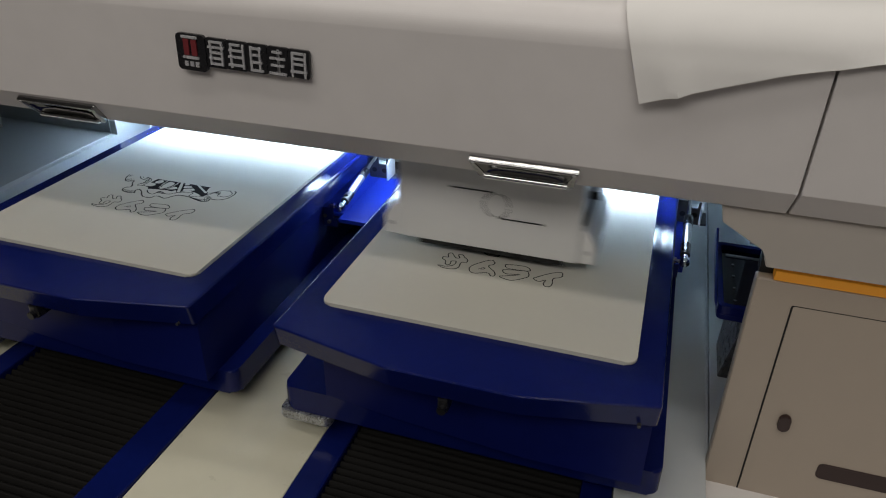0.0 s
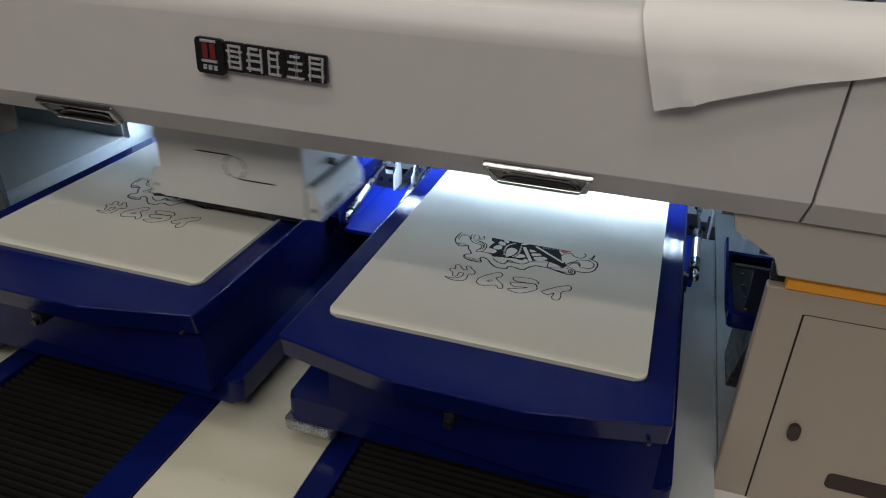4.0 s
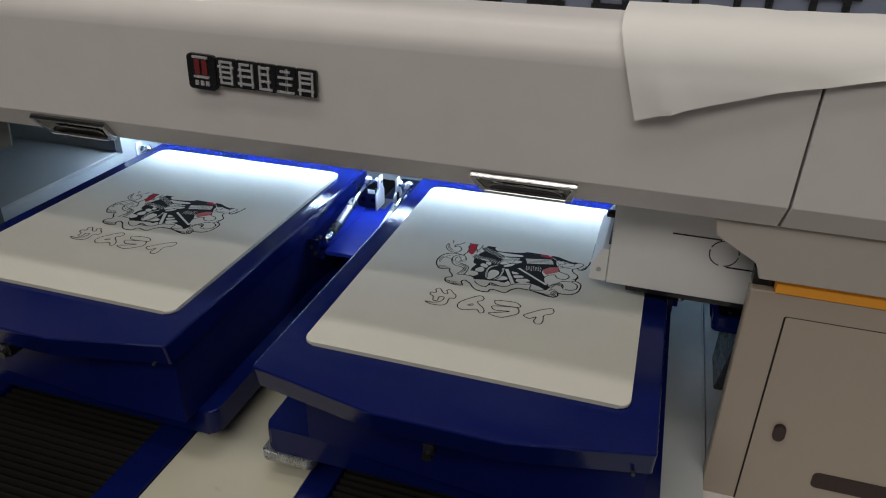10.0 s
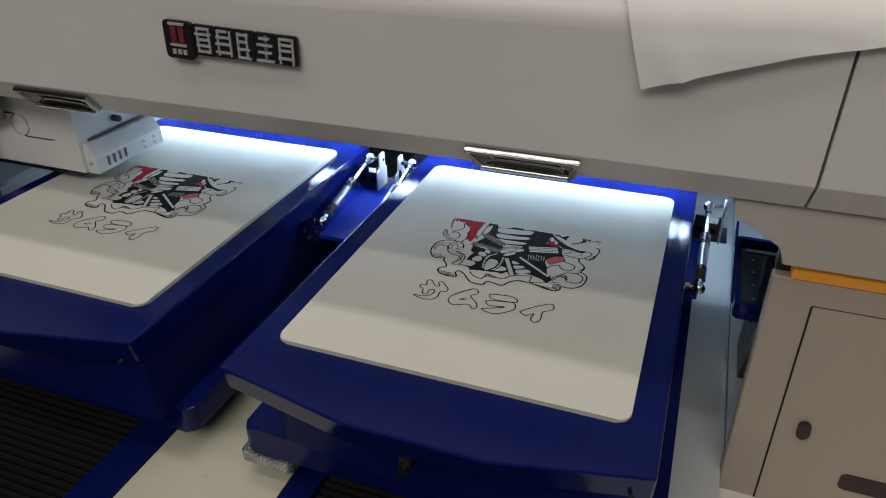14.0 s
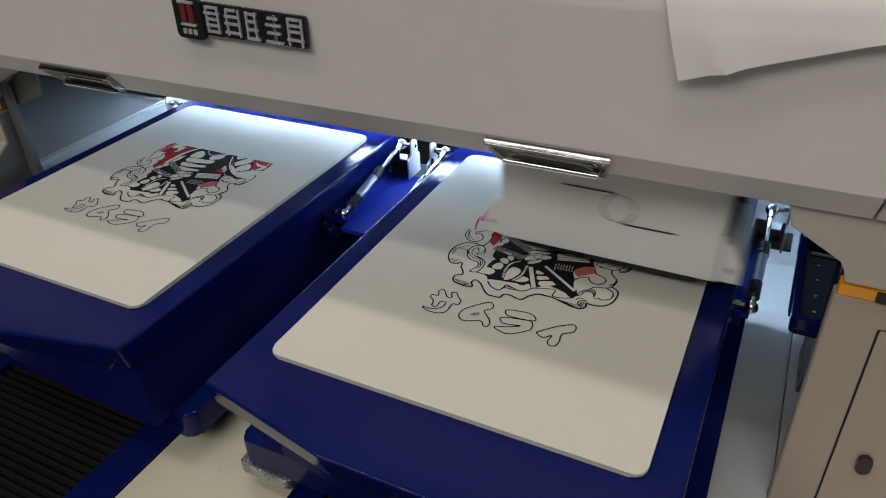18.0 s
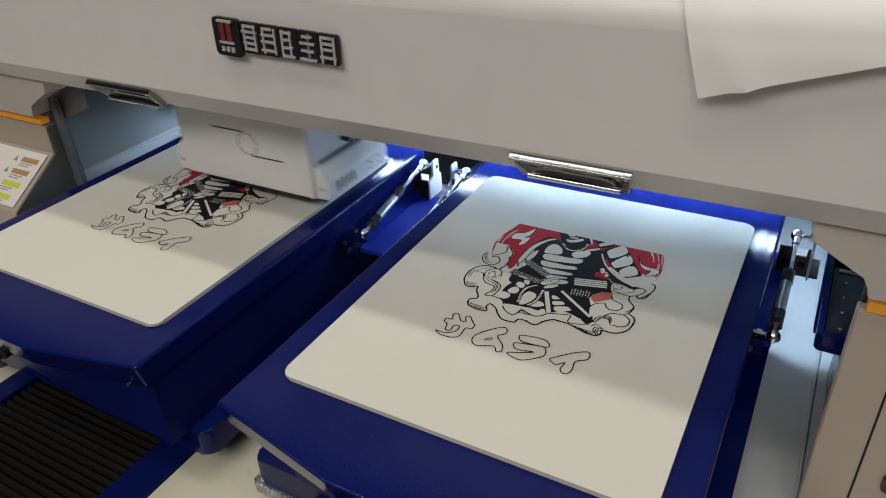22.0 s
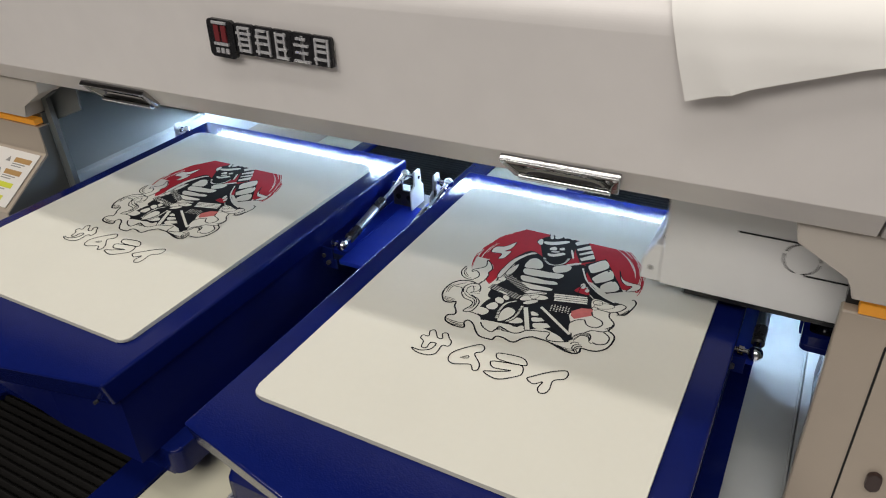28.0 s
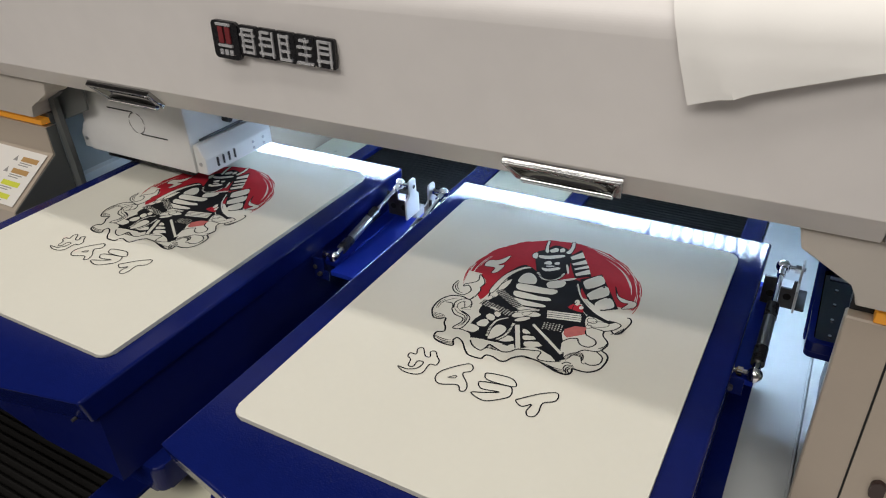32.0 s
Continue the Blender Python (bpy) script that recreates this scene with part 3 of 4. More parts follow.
for sgn in (1, -1):
    def sx(d):
        return 0.2053 + sgn * d + (0.008 if sgn < 0 else 0)
    lo, up = Vector((sx(0.2705), 0.371, 0.847)), Vector((sx(0.2705), 0.570, 0.886))
    d = (up - lo).normalized()
    sp = part("gas_spring", rod(B(), lo + d * 0.022, lo + d * 0.118, 0.0074), STEEL, platen, "black and steel gas spring")
    for a, b in ((0.018, 0.045), (0.100, 0.124)):
        part("sleeve", rod(B(), lo + d * a, lo + d * b, 0.0082), BLACK, sp)
    part("piston", rod(B(), lo + d * 0.118, up - d * 0.010, 0.0035), CHROME, sp)
    for p in (lo, up):
        bm = ball(B(), p, 0.0095)
        rod(bm, p, p + (d if p is lo else -d) * 0.02, 0.0055)
        smooth(part("ball_joint", bm, CHROME, sp), 60)
        x0 = p.x - sgn * 0.024 if p is lo else p.x + sgn * 0.028
        bm = rod(B(), p, (x0, p.y, p.z), 0.0035)
        rod(bm, (p.x + (x0 - p.x) * 0.55, p.y, p.z), (p.x + (x0 - p.x) * 0.8, p.y, p.z), 0.0065, 6)
        part("stud", bm, CHROME, sp)
    xa, xb = sorted((sx(0.232), sx(0.262)))
    clip = part("clip", box(B(), xa, xb, 0.352, 0.3545, 0.826, 0.850, 0.0005), BLUE, platen)
    part("bolt", rod(B(), (sx(0.248), 0.3518, 0.836), (sx(0.248), 0.347, 0.836), 0.0038, 6), STEELDARK, clip)
    part("collar", rod(B(), (sx(0.2505), 0.371, 0.847), (sx(0.2565), 0.371, 0.847), 0.006, 8), BRASS, clip)
    # folded bracket: unlit notched face coloured dark, lit side and inner block coloured white
    face = [(sx(0.2512), 0.8305), (sx(0.2925), 0.8305), (sx(0.2925), 0.874), (sx(0.2885), 0.874), (sx(0.2875), 0.861), (sx(0.2715), 0.861), (sx(0.2705), 0.874), (sx(0.2512), 0.874)]
    bracket = part("bracket", prism(B(), face, "y", 0.5565, 0.5595), STEELDARK, platen, "folded steel bracket with its unlit face coloured dark")
    for hx in (0.262, 0.2835):
        part("hole", rod(B(), (sx(hx), 0.5563, 0.848), (sx(hx), 0.5559, 0.848), 0.0052), DARK, bracket)
    xa, xb = sorted((sx(0.2930), sx(0.2962)))
    tab = [(0.5450, 0.8305), (0.5880, 0.8305), (0.5880, 0.866), (0.5800, 0.872), (0.5800, 0.897), (0.5760, 0.900), (0.5620, 0.900), (0.5590, 0.896), (0.5590, 0.872), (0.5450, 0.866)]
    part("tab", prism(B(), tab, "x", xa, xb, 0.0006, 1), WHITEMETAL, bracket)
    xa, xb = sorted((sx(0.2560), sx(0.2925)))
    part("block", box(B(), xa, xb, 0.5600, 0.5860, 0.8305, 0.858, 0.0015), WHITEMETAL, bracket)
    xa, xb = sorted((sx(0.2712), sx(0.3080)))
    part("flange", box(B(), xa, xb, 0.5600, 0.6120, 0.8262, 0.8303, 0.0008, 1), STEELDARK, bracket)
# ---------------------------------------------------------------- printed artwork, in bands that come up as they are printed
art = B()
UNIT = 0.001


def smooth_line(pts, closed=False, n=6):
    out, m = [], len(pts)
    for i in range(m if closed else m - 1):
        g = [pts[(i + k) % m] if closed else pts[min(max(i + k, 0), m - 1)] for k in (-1, 0, 1, 2)]
        for k in range(n):
            t = k / n
            out.append(tuple(0.5 * (2 * g[1][c] + (g[2][c] - g[0][c]) * t + (2 * g[0][c] - 5 * g[1][c] + 4 * g[2][c] - g[3][c]) * t * t
                                    + (3 * g[1][c] - g[0][c] - 3 * g[2][c] + g[3][c]) * t ** 3) for c in (0, 1)))
    return out if closed else out + [pts[-1]]


LAID = [0]


def height(level):
    """Each shape lies a hair above the one before it."""
    LAID[0] += 1
    return level * 0.00006 + (LAID[0] % 12) * 0.000004


def fill(pts, level, ink):
    z = height(level)
    f = art.faces.new([art.verts.new((x * UNIT, y * UNIT, z)) for x, y in pts])
    f.material_index = ink


def stroke(pts, width=0.9, level=3, ink=0, closed=False, n=6, taper=False):
    line = smooth_line(pts, closed, n) if n > 1 else list(pts)
    m = len(line)
    a, b, z = [], [], height(level)
    for i, p in enumerate(line):
        q, r = (line[(i - 1) % m], line[(i + 1) % m]) if closed else (line[max(i - 1, 0)], line[min(i + 1, m - 1)])
        dx, dy = r[0] - q[0], r[1] - q[1]
        k = math.hypot(dx, dy) or 1
        w = width / 2 * ((0.35 + 0.65 * math.sin(math.pi * i / (m - 1))) if taper else 1)
        a.append(art.verts.new(((p[0] - dy / k * w) * UNIT, (p[1] + dx / k * w) * UNIT, z)))
        b.append(art.verts.new(((p[0] + dy / k * w) * UNIT, (p[1] - dx / k * w) * UNIT, z)))
    for i in range(m if closed else m - 1):
        j = (i + 1) % m
        f = art.faces.new((a[i], a[j], b[j], b[i]))
        f.material_index = ink


def oval(cx, cy, rx, ry, turn, level, ink, n=18, edge=0.0):
    c, s = math.cos(radians(turn)), math.sin(radians(turn))
    pts = [(cx + c * rx * math.cos(a) - s * ry * math.sin(a), cy + s * rx * math.cos(a) + c * ry * math.sin(a)) for a in (2 * math.pi * k / n for k in range(n))]
    fill(pts, level, ink)
    if edge:
        stroke(pts, edge, level + 1, 0, True, 1)


def plank(x0, y0, x1, y1, w, level, ink, edge=0.0):
    k = math.hypot(x1 - x0, y1 - y0)
    nx, ny = -(y1 - y0) / k * w / 2, (x1 - x0) / k * w / 2
    pts = [(x0 + nx, y0 + ny), (x1 + nx, y1 + ny), (x1 - nx, y1 - ny), (x0 - nx, y0 - ny)]
    fill(pts, level, ink)
    if edge:
        stroke(pts, edge, level + 1, 0, True, 1)


INKS = [INK_BLACK, INK_RED, FABRIC, INK_PINK]
K_, R_, W_, P_ = 0, 1, 2, 3
# the four outlined syllables of the word below the picture
stroke([(121, 143), (133, 143), (143, 150), (144, 161), (137, 160), (137, 150), (131, 149), (128, 159), (122, 163), (122, 169), (129, 170), (126, 179), (131, 183),
        (140, 172), (146, 173), (142, 181), (147, 184), (153, 177), (159, 171), (159, 163), (152, 161), (152, 146), (145, 139), (131, 138)], 1.55, closed=True, n=5)
stroke([(169, 144), (169, 156), (179, 170), (192, 182), (199, 178), (199, 171), (193, 164), (205, 151), (208, 141), (203, 138), (196, 145), (178, 138)], 1.55, closed=True)
stroke([(181, 151), (188, 158), (189, 154)], 1.3, closed=True, n=2)
stroke([(216, 174), (220, 178), (243, 181), (253, 175), (251, 169), (223, 167)], 1.55, closed=True)
stroke([(216, 157), (218, 162), (241, 167), (251, 167), (255, 156), (250, 148), (233, 136), (215, 141), (227, 147), (242, 155), (227, 152), (221, 152)], 1.55, closed=True)
stroke([(263, 151), (267, 157), (282, 172), (296, 181), (301, 177), (300, 168), (290, 160), (291, 146), (289, 138), (283, 136), (279, 142), (280, 153), (272, 146)], 1.55, closed=True)
# red disc with a brushed rim and torn lower side
random.seed(3)
disc = []
for k in range(97):
    a = radians(-5 + 193 * k / 96)
    rr = 113.5 + 0.8 * math.sin(a * 17) + random.uniform(-0.7, 0.7)
    disc.append((215 + rr * math.cos(a), 371 + rr * math.sin(a)))
fill(disc, 0, R_)
for k in range(26):
    a0, r = random.choice((random.uniform(2.2, 3.3), random.uniform(-0.2, 1.2))), random.uniform(101, 117)
    stroke([(215 + r * math.cos(a0 + q * 0.08), 371 + r * math.sin(a0 + q * 0.08)) for q in range(5)], random.uniform(0.6, 1.6), 1, W_ if r < 112 else R_, taper=True)


def braid(x0, y0, x1, y1, w):
    """A dark wrapped grip with light diamonds."""
    plank(x0, y0, x1, y1, w, 5, K_)
    k = math.hypot(x1 - x0, y1 - y0)
    nx, ny = -(y1 - y0) / k, (x1 - x0) / k
    for i in range(int(k / 3.6)):
        t = (i + 0.5) / int(k / 3.6)
        for q in (-0.36, -0.12, 0.12, 0.36):
            d = (q + (0.06 if i % 2 else -0.06)) * w
            oval(x0 + (x1 - x0) * t + nx * d, y0 + (y1 - y0) * t + ny * d, 1.25, 0.95, 45, 6, W_, 5)


def cord(pts):
    """A twisted cord of light strands."""
    for x, y in smooth_line(pts, False, 5):
        oval(x, y, 2.1, 0.9, 30, 6, W_, 6)


def hatched(cx, cy, rx, ry, turn):
    """A light plate with a few pen lines towards its ends."""
    oval(cx, cy, rx * 1.05, ry * 1.08, turn, 4, W_)
    c, s = math.cos(radians(turn)), math.sin(radians(turn))
    for end in (1, -1):
        for v in (-0.5, 0.0, 0.5):
            p = [(end * rx * (0.97 - 0.25 * v * v), v * ry), (end * rx * 0.70, v * ry * 0.9)]
            stroke([(cx + c * x - s * y, cy + s * x + c * y) for x, y in p], 0.9, 6, K_, n=2)


# white smoke ground
fill([(113, 331), (100, 269), (109, 246), (128, 241), (137, 223), (134, 210), (153, 206), (161, 217), (178, 202), (195, 198), (217, 202), (233, 217), (250, 221), (283, 213), (296, 224), (309, 232), (327, 237), (326, 257), (314, 267), (318, 279), (311, 304), (323, 310), (331, 332), (324, 338), (312, 327), (267, 278), (188, 275), (147, 300)], 1, W_)
# pen lines of the smoke
stroke([(137, 302), (134, 294), (123, 296), (110, 292), (102, 281), (100, 269), (101, 258), (105, 249), (112, 241), (120, 242), (126, 246), (129, 237), (135, 229), (137, 222), (130, 217), (130, 210), (135, 204), (147, 201), (159, 203), (155, 212), (158, 218), (167, 213), (175, 203), (183, 196), (192, 195), (200, 196)], 2.2, 3)
stroke([(200, 196), (202, 204), (210, 205), (220, 202), (226, 204), (231, 213), (240, 221), (249, 221), (244, 221), (258, 221), (271, 217), (284, 213), (294, 213), (299, 218), (298, 226)], 2.4, 3)
stroke([(298, 226), (310, 226), (319, 230), (326, 240), (328, 256), (325, 265), (317, 270)], 2.2, 3)
stroke([(317, 270), (320, 281), (318, 288), (310, 297), (309, 306), (315, 310), (320, 306), (326, 309), (329, 318), (332, 335), (329, 343), (325, 343)], 2.0, 3)
stroke([(317, 270), (311, 265), (299, 262), (292, 253)], 1.6, 3)
stroke([(313, 265), (322, 258), (322, 246), (314, 240), (307, 241)], 1.8, 3)
stroke([(285, 279), (291, 270), (301, 269), (307, 277), (304, 285), (292, 290), (288, 298)], 1.8, 3)
stroke([(279, 236), (276, 246), (271, 257), (271, 265), (276, 274), (285, 279)], 1.6, 3)
stroke([(101, 327), (100, 315), (104, 306), (112, 300), (122, 300), (127, 310), (124, 318), (118, 322), (114, 318), (113, 323), (121, 331), (125, 339), (121, 352), (129, 346), (136, 335), (135, 325), (138, 318), (138, 302)], 1.7, 3)
stroke([(103, 322), (104, 313), (111, 305), (120, 303)], 1.3, 3, taper=True)
stroke([(103, 325), (106, 314), (114, 306)], 1.2, 3, taper=True)
stroke([(107, 260), (106, 273), (112, 283), (119, 290)], 1.3, 3, taper=True)
stroke([(105, 259), (103, 272), (107, 282)], 1.2, 3, taper=True)
stroke([(125, 269), (121, 280), (125, 290), (134, 294), (141, 288), (144, 278)], 1.6, 3)
stroke([(129, 271), (126, 279), (129, 286), (134, 287)], 1.3, 3, taper=True)
stroke([(137, 275), (134, 282), (129, 289)], 1.3, 3, taper=True)
stroke([(124, 266), (132, 258), (145, 255), (147, 246), (143, 235), (145, 232), (153, 237), (154, 255), (149, 263), (137, 268)], 1.7, 3)
stroke([(125, 270), (134, 263), (145, 260), (150, 249), (147, 238)], 1.4, 3, taper=True)
stroke([(126, 273), (136, 267), (147, 262), (151, 252), (150, 240)], 1.3, 3, taper=True)
stroke([(140, 291), (141, 280), (135, 274), (135, 272), (146, 275)], 1.3, 3, taper=True)
stroke([(110, 276), (119, 277), (124, 266)], 1.5, 3)
stroke([(108, 248), (114, 244), (120, 245), (125, 246)], 1.1, 3, taper=True)
stroke([(130, 211), (139, 209), (148, 209), (155, 211)], 1.3, 3, taper=True)
stroke([(108, 250), (112, 247), (118, 248), (124, 248)], 1.1, 3, taper=True)
stroke([(132, 209), (141, 206), (150, 206), (157, 208)], 1.3, 3, taper=True)
stroke([(108, 251), (110, 250), (116, 251), (123, 250)], 1.1, 3, taper=True)
stroke([(133, 206), (142, 203), (151, 204), (158, 205)], 1.3, 3, taper=True)
stroke([(151, 234), (158, 234), (167, 232), (172, 225)], 1.6, 3)
stroke([(173, 221), (178, 215), (184, 211), (192, 209), (195, 214), (197, 223), (205, 221), (215, 218), (223, 221), (229, 229), (235, 232)], 1.9, 3)
stroke([(196, 213), (198, 221), (205, 220), (214, 218)], 1.2, 3, taper=True)
stroke([(195, 214), (199, 219), (205, 218), (214, 218)], 1.2, 3, taper=True)
stroke([(195, 215), (200, 217), (206, 217), (214, 218)], 1.2, 3, taper=True)
stroke([(235, 232), (245, 235), (256, 237), (257, 224), (270, 225), (282, 231)], 1.6, 3)
stroke([(295, 215), (292, 220), (293, 226), (299, 229)], 1.5, 3)
stroke([(292, 217), (289, 222), (290, 228), (297, 231)], 1.5, 3)
stroke([(297, 217), (294, 221), (296, 225)], 1.5, 3)
stroke([(285, 228), (288, 233), (294, 233)], 1.5, 3)
stroke([(283, 237), (284, 245), (291, 253), (299, 255), (303, 248), (303, 241), (307, 238)], 1.3, 3, taper=True)
stroke([(284, 236), (285, 244), (291, 251), (299, 253), (303, 247), (303, 241), (307, 239)], 1.3, 3, taper=True)
stroke([(285, 236), (287, 242), (291, 249), (298, 251), (302, 246), (303, 241), (306, 239)], 1.3, 3, taper=True)
stroke([(286, 235), (288, 241), (291, 248), (298, 249), (301, 246), (303, 241), (306, 239)], 1.3, 3, taper=True)
stroke([(319, 287), (319, 279), (315, 271)], 1.1, 3, taper=True)
stroke([(319, 285), (318, 279), (313, 271)], 1.1, 3, taper=True)
stroke([(318, 284), (318, 279), (312, 271)], 1.1, 3, taper=True)
stroke([(315, 309), (321, 306), (326, 310), (328, 320)], 1.1, 3, taper=True)
stroke([(316, 306), (321, 307), (326, 313), (328, 321)], 1.1, 3, taper=True)
stroke([(317, 303), (321, 307), (325, 315), (328, 322)], 1.1, 3, taper=True)
stroke([(258, 220), (271, 218), (283, 215), (292, 214)], 1.2, 3, taper=True)
stroke([(260, 221), (272, 219), (282, 216), (291, 217)], 1.2, 3, taper=True)
stroke([(262, 221), (273, 219), (282, 218), (290, 219)], 1.2, 3, taper=True)
# flames over the disc
fill(smooth_line([(116, 375), (116, 390), (128, 397), (138, 414), (138, 395), (133, 385), (141, 387), (139, 368), (132, 363), (131, 376)], True, 4), 2, W_)
stroke([(116, 375), (116, 390), (128, 397), (138, 414), (138, 395), (133, 385), (141, 387), (139, 368), (132, 363), (131, 376)], 1.2, 3, K_, True, 6, False)
fill(smooth_line([(292, 403), (301, 385), (312, 380), (326, 379), (326, 367), (313, 358), (317, 372), (310, 372), (301, 380)], True, 4), 2, W_)
stroke([(292, 403), (301, 385), (312, 380), (326, 379), (326, 367), (313, 358), (317, 372), (310, 372), (301, 380)], 1.2, 3, K_, True, 6, False)
# figure in plain plates
fill(smooth_line([(101, 327), (100, 315), (104, 306), (112, 300), (122, 300), (138, 302), (138, 318), (135, 325), (136, 335), (129, 346), (121, 352), (125, 339), (121, 331), (113, 323)], True, 3), 2, W_)
fill([(285, 305), (293, 306), (304, 306), (309, 306), (310, 297), (319, 288), (317, 270), (299, 262), (276, 246), (271, 264), (285, 279), (291, 289)], 2, W_)
fill(smooth_line([(280, 320), (283, 327), (291, 327), (307, 327), (318, 328), (323, 324), (318, 313), (309, 306), (304, 306), (293, 306), (285, 305)], True, 3), 3, W_)
stroke([(280, 320), (283, 327), (291, 327), (307, 327), (318, 328), (323, 324), (318, 313), (309, 306), (304, 306), (293, 306), (285, 305)], 1.6, 4, K_, True)
fill([(266, 346), (277, 340), (290, 335), (306, 329), (317, 329), (309, 321), (291, 326), (281, 326), (273, 333)], 4, K_)
fill(smooth_line([(226, 379), (245, 396), (260, 363), (281, 342), (279, 332), (266, 347), (255, 334), (249, 324), (238, 329), (232, 355)], True, 3), 2, K_)
fill(smooth_line([(253, 333), (258, 344), (268, 343), (273, 335), (272, 330), (263, 330)], True, 3), 3, R_)
fill([(265, 289), (274, 300), (287, 304), (291, 291), (273, 275), (267, 280)], 3, P_)
fill(smooth_line([(121, 352), (131, 346), (137, 335), (135, 324), (139, 318), (138, 302), (147, 300), (150, 315), (150, 323), (148, 341), (150, 362), (137, 373)], True, 3), 1, R_)
fill(smooth_line([(150, 324), (149, 355), (154, 380), (166, 401), (188, 392), (210, 382), (230, 392), (244, 395), (253, 387), (257, 353), (275, 330), (289, 316), (285, 302), (265, 285), (273, 263), (282, 234), (246, 242), (229, 232), (183, 228), (169, 229), (167, 266), (156, 277), (154, 303)], True, 4), 2, K_)
fill(smooth_line([(162, 235), (159, 259), (167, 277), (183, 273), (187, 252), (180, 228)], True, 4), 2, K_)
fill(smooth_line([(167, 436), (176, 451), (184, 467), (200, 466), (212, 457), (216, 442), (223, 417), (222, 394), (210, 381), (193, 383), (180, 404)], True, 3), 2, K_)
fill(smooth_line([(178, 443), (173, 457), (170, 474), (174, 474), (177, 460), (183, 445)], True, 3), 4, W_)
stroke([(178, 443), (173, 457), (170, 474), (174, 474), (177, 460), (183, 445)], 1.2, 5, K_, True, 3)
fill(smooth_line([(204, 454), (206, 468), (203, 485), (208, 484), (212, 467), (211, 453)], True, 3), 4, W_)
stroke([(204, 454), (206, 468), (203, 485), (208, 484), (212, 467), (211, 453)], 1.2, 5, K_, True, 3)
fill(smooth_line([(182, 451), (187, 460), (192, 459), (193, 452), (186, 446)], True, 3), 4, W_)
fill(smooth_line([(194, 460), (198, 464), (202, 457), (197, 452)], True, 3), 4, W_)
fill(smooth_line([(173, 432), (185, 436), (203, 447), (206, 442), (190, 429), (177, 426)], True, 3), 4, W_)
fill(smooth_line([(164, 428), (166, 437), (171, 435), (174, 424), (170, 421)], True, 3), 4, W_)
stroke([(164, 428), (166, 437), (171, 435), (174, 424), (170, 421)], 1.2, 5, K_, True, 3)
fill(smooth_line([(187, 417), (191, 424), (196, 422), (197, 416), (190, 414)], True, 3), 4, W_)
fill(smooth_line([(200, 423), (205, 427), (207, 421), (202, 419)], True, 3), 4, W_)
fill(smooth_line([(189, 404), (197, 405), (208, 414), (212, 410), (200, 399), (192, 399)], True, 3), 4, W_)
fill(smooth_line([(192, 411), (202, 415), (202, 412), (194, 409)], True, 3), 4, W_)
fill(smooth_line([(216, 424), (219, 424), (226, 408), (225, 405)], True, 3), 4, W_)
fill([(212, 447), (222, 471), (254, 417), (256, 411), (238, 398), (223, 424)], 2, K_)
fill([(214, 446), (225, 465), (233, 453), (219, 440)], 4, W_)
fill([(222, 431), (236, 448), (241, 439), (225, 427)], 4, W_)
fill([(229, 420), (243, 436), (247, 430), (231, 417)], 4, W_)
fill([(234, 409), (248, 427), (253, 417), (238, 404)], 4, W_)
fill([(245, 399), (267, 423), (310, 356), (292, 343), (270, 358), (255, 379)], 2, K_)
fill(smooth_line([(251, 396), (256, 406), (267, 419), (277, 403), (262, 382), (255, 387)], True, 3), 4, W_)
fill(smooth_line([(265, 372), (280, 398), (290, 380), (274, 361), (269, 364)], True, 3), 4, W_)
fill(smooth_line([(280, 356), (292, 375), (304, 358), (289, 345)], True, 3), 4, W_)
fill([(278, 393), (279, 397), (281, 395), (280, 392)], 6, K_)
fill([(289, 373), (290, 377), (293, 375), (292, 372)], 6, K_)
fill(smooth_line([(209, 371), (215, 381), (228, 386), (232, 380), (229, 370), (216, 362)], True, 3), 4, W_)
fill(smooth_line([(223, 387), (238, 399), (239, 395), (228, 386)], True, 3), 4, W_)
fill(smooth_line([(173, 359), (173, 378), (181, 385), (192, 377), (196, 364), (185, 359)], True, 3), 4, W_)
fill(smooth_line([(175, 354), (190, 358), (208, 359), (225, 362), (229, 358), (225, 350), (206, 345), (181, 342)], True, 3), 4, W_)
fill(smooth_line([(178, 337), (193, 339), (211, 339), (224, 341), (228, 336), (212, 330), (185, 326)], True, 3), 4, W_)
fill(smooth_line([(183, 322), (200, 323), (215, 324), (226, 324), (225, 319), (204, 313), (189, 313)], True, 3), 4, W_)
fill(smooth_line([(190, 309), (205, 310), (222, 313), (221, 308), (199, 301)], True, 3), 4, W_)
fill(smooth_line([(149, 322), (148, 340), (152, 370), (167, 396), (177, 397), (167, 387), (158, 364), (156, 334), (154, 320)], True, 3), 4, W_)
stroke([(149, 322), (148, 340), (152, 370), (167, 396), (177, 397), (167, 387), (158, 364), (156, 334), (154, 320)], 1.3, 5, K_, True, 3)
fill(smooth_line([(157, 331), (157, 346), (164, 361), (166, 346), (163, 331)], True, 3), 4, W_)
stroke([(157, 331), (157, 346), (164, 361), (166, 346), (163, 331)], 1.1, 5, K_, True, 3)
stroke([(189, 390), (200, 379), (211, 380), (219, 389), (221, 402)], 4.6, 5, K_)
cord([(189, 390), (200, 379), (211, 380), (219, 389), (221, 402)])
stroke([(246, 387), (261, 360), (285, 338), (307, 328)], 2.2, 5, W_, False, 6, False)
oval(157, 344, 15.1, 2.8, -92, 4, W_)
hatched(158, 320, 8.5, 4.7, -88)
oval(156, 309, 6.2, 2.8, 78, 4, W_)
braid(160, 329, 199, 306, 11.5)
braid(151, 297, 196, 288, 11.5)
braid(238, 285, 263, 289, 15)
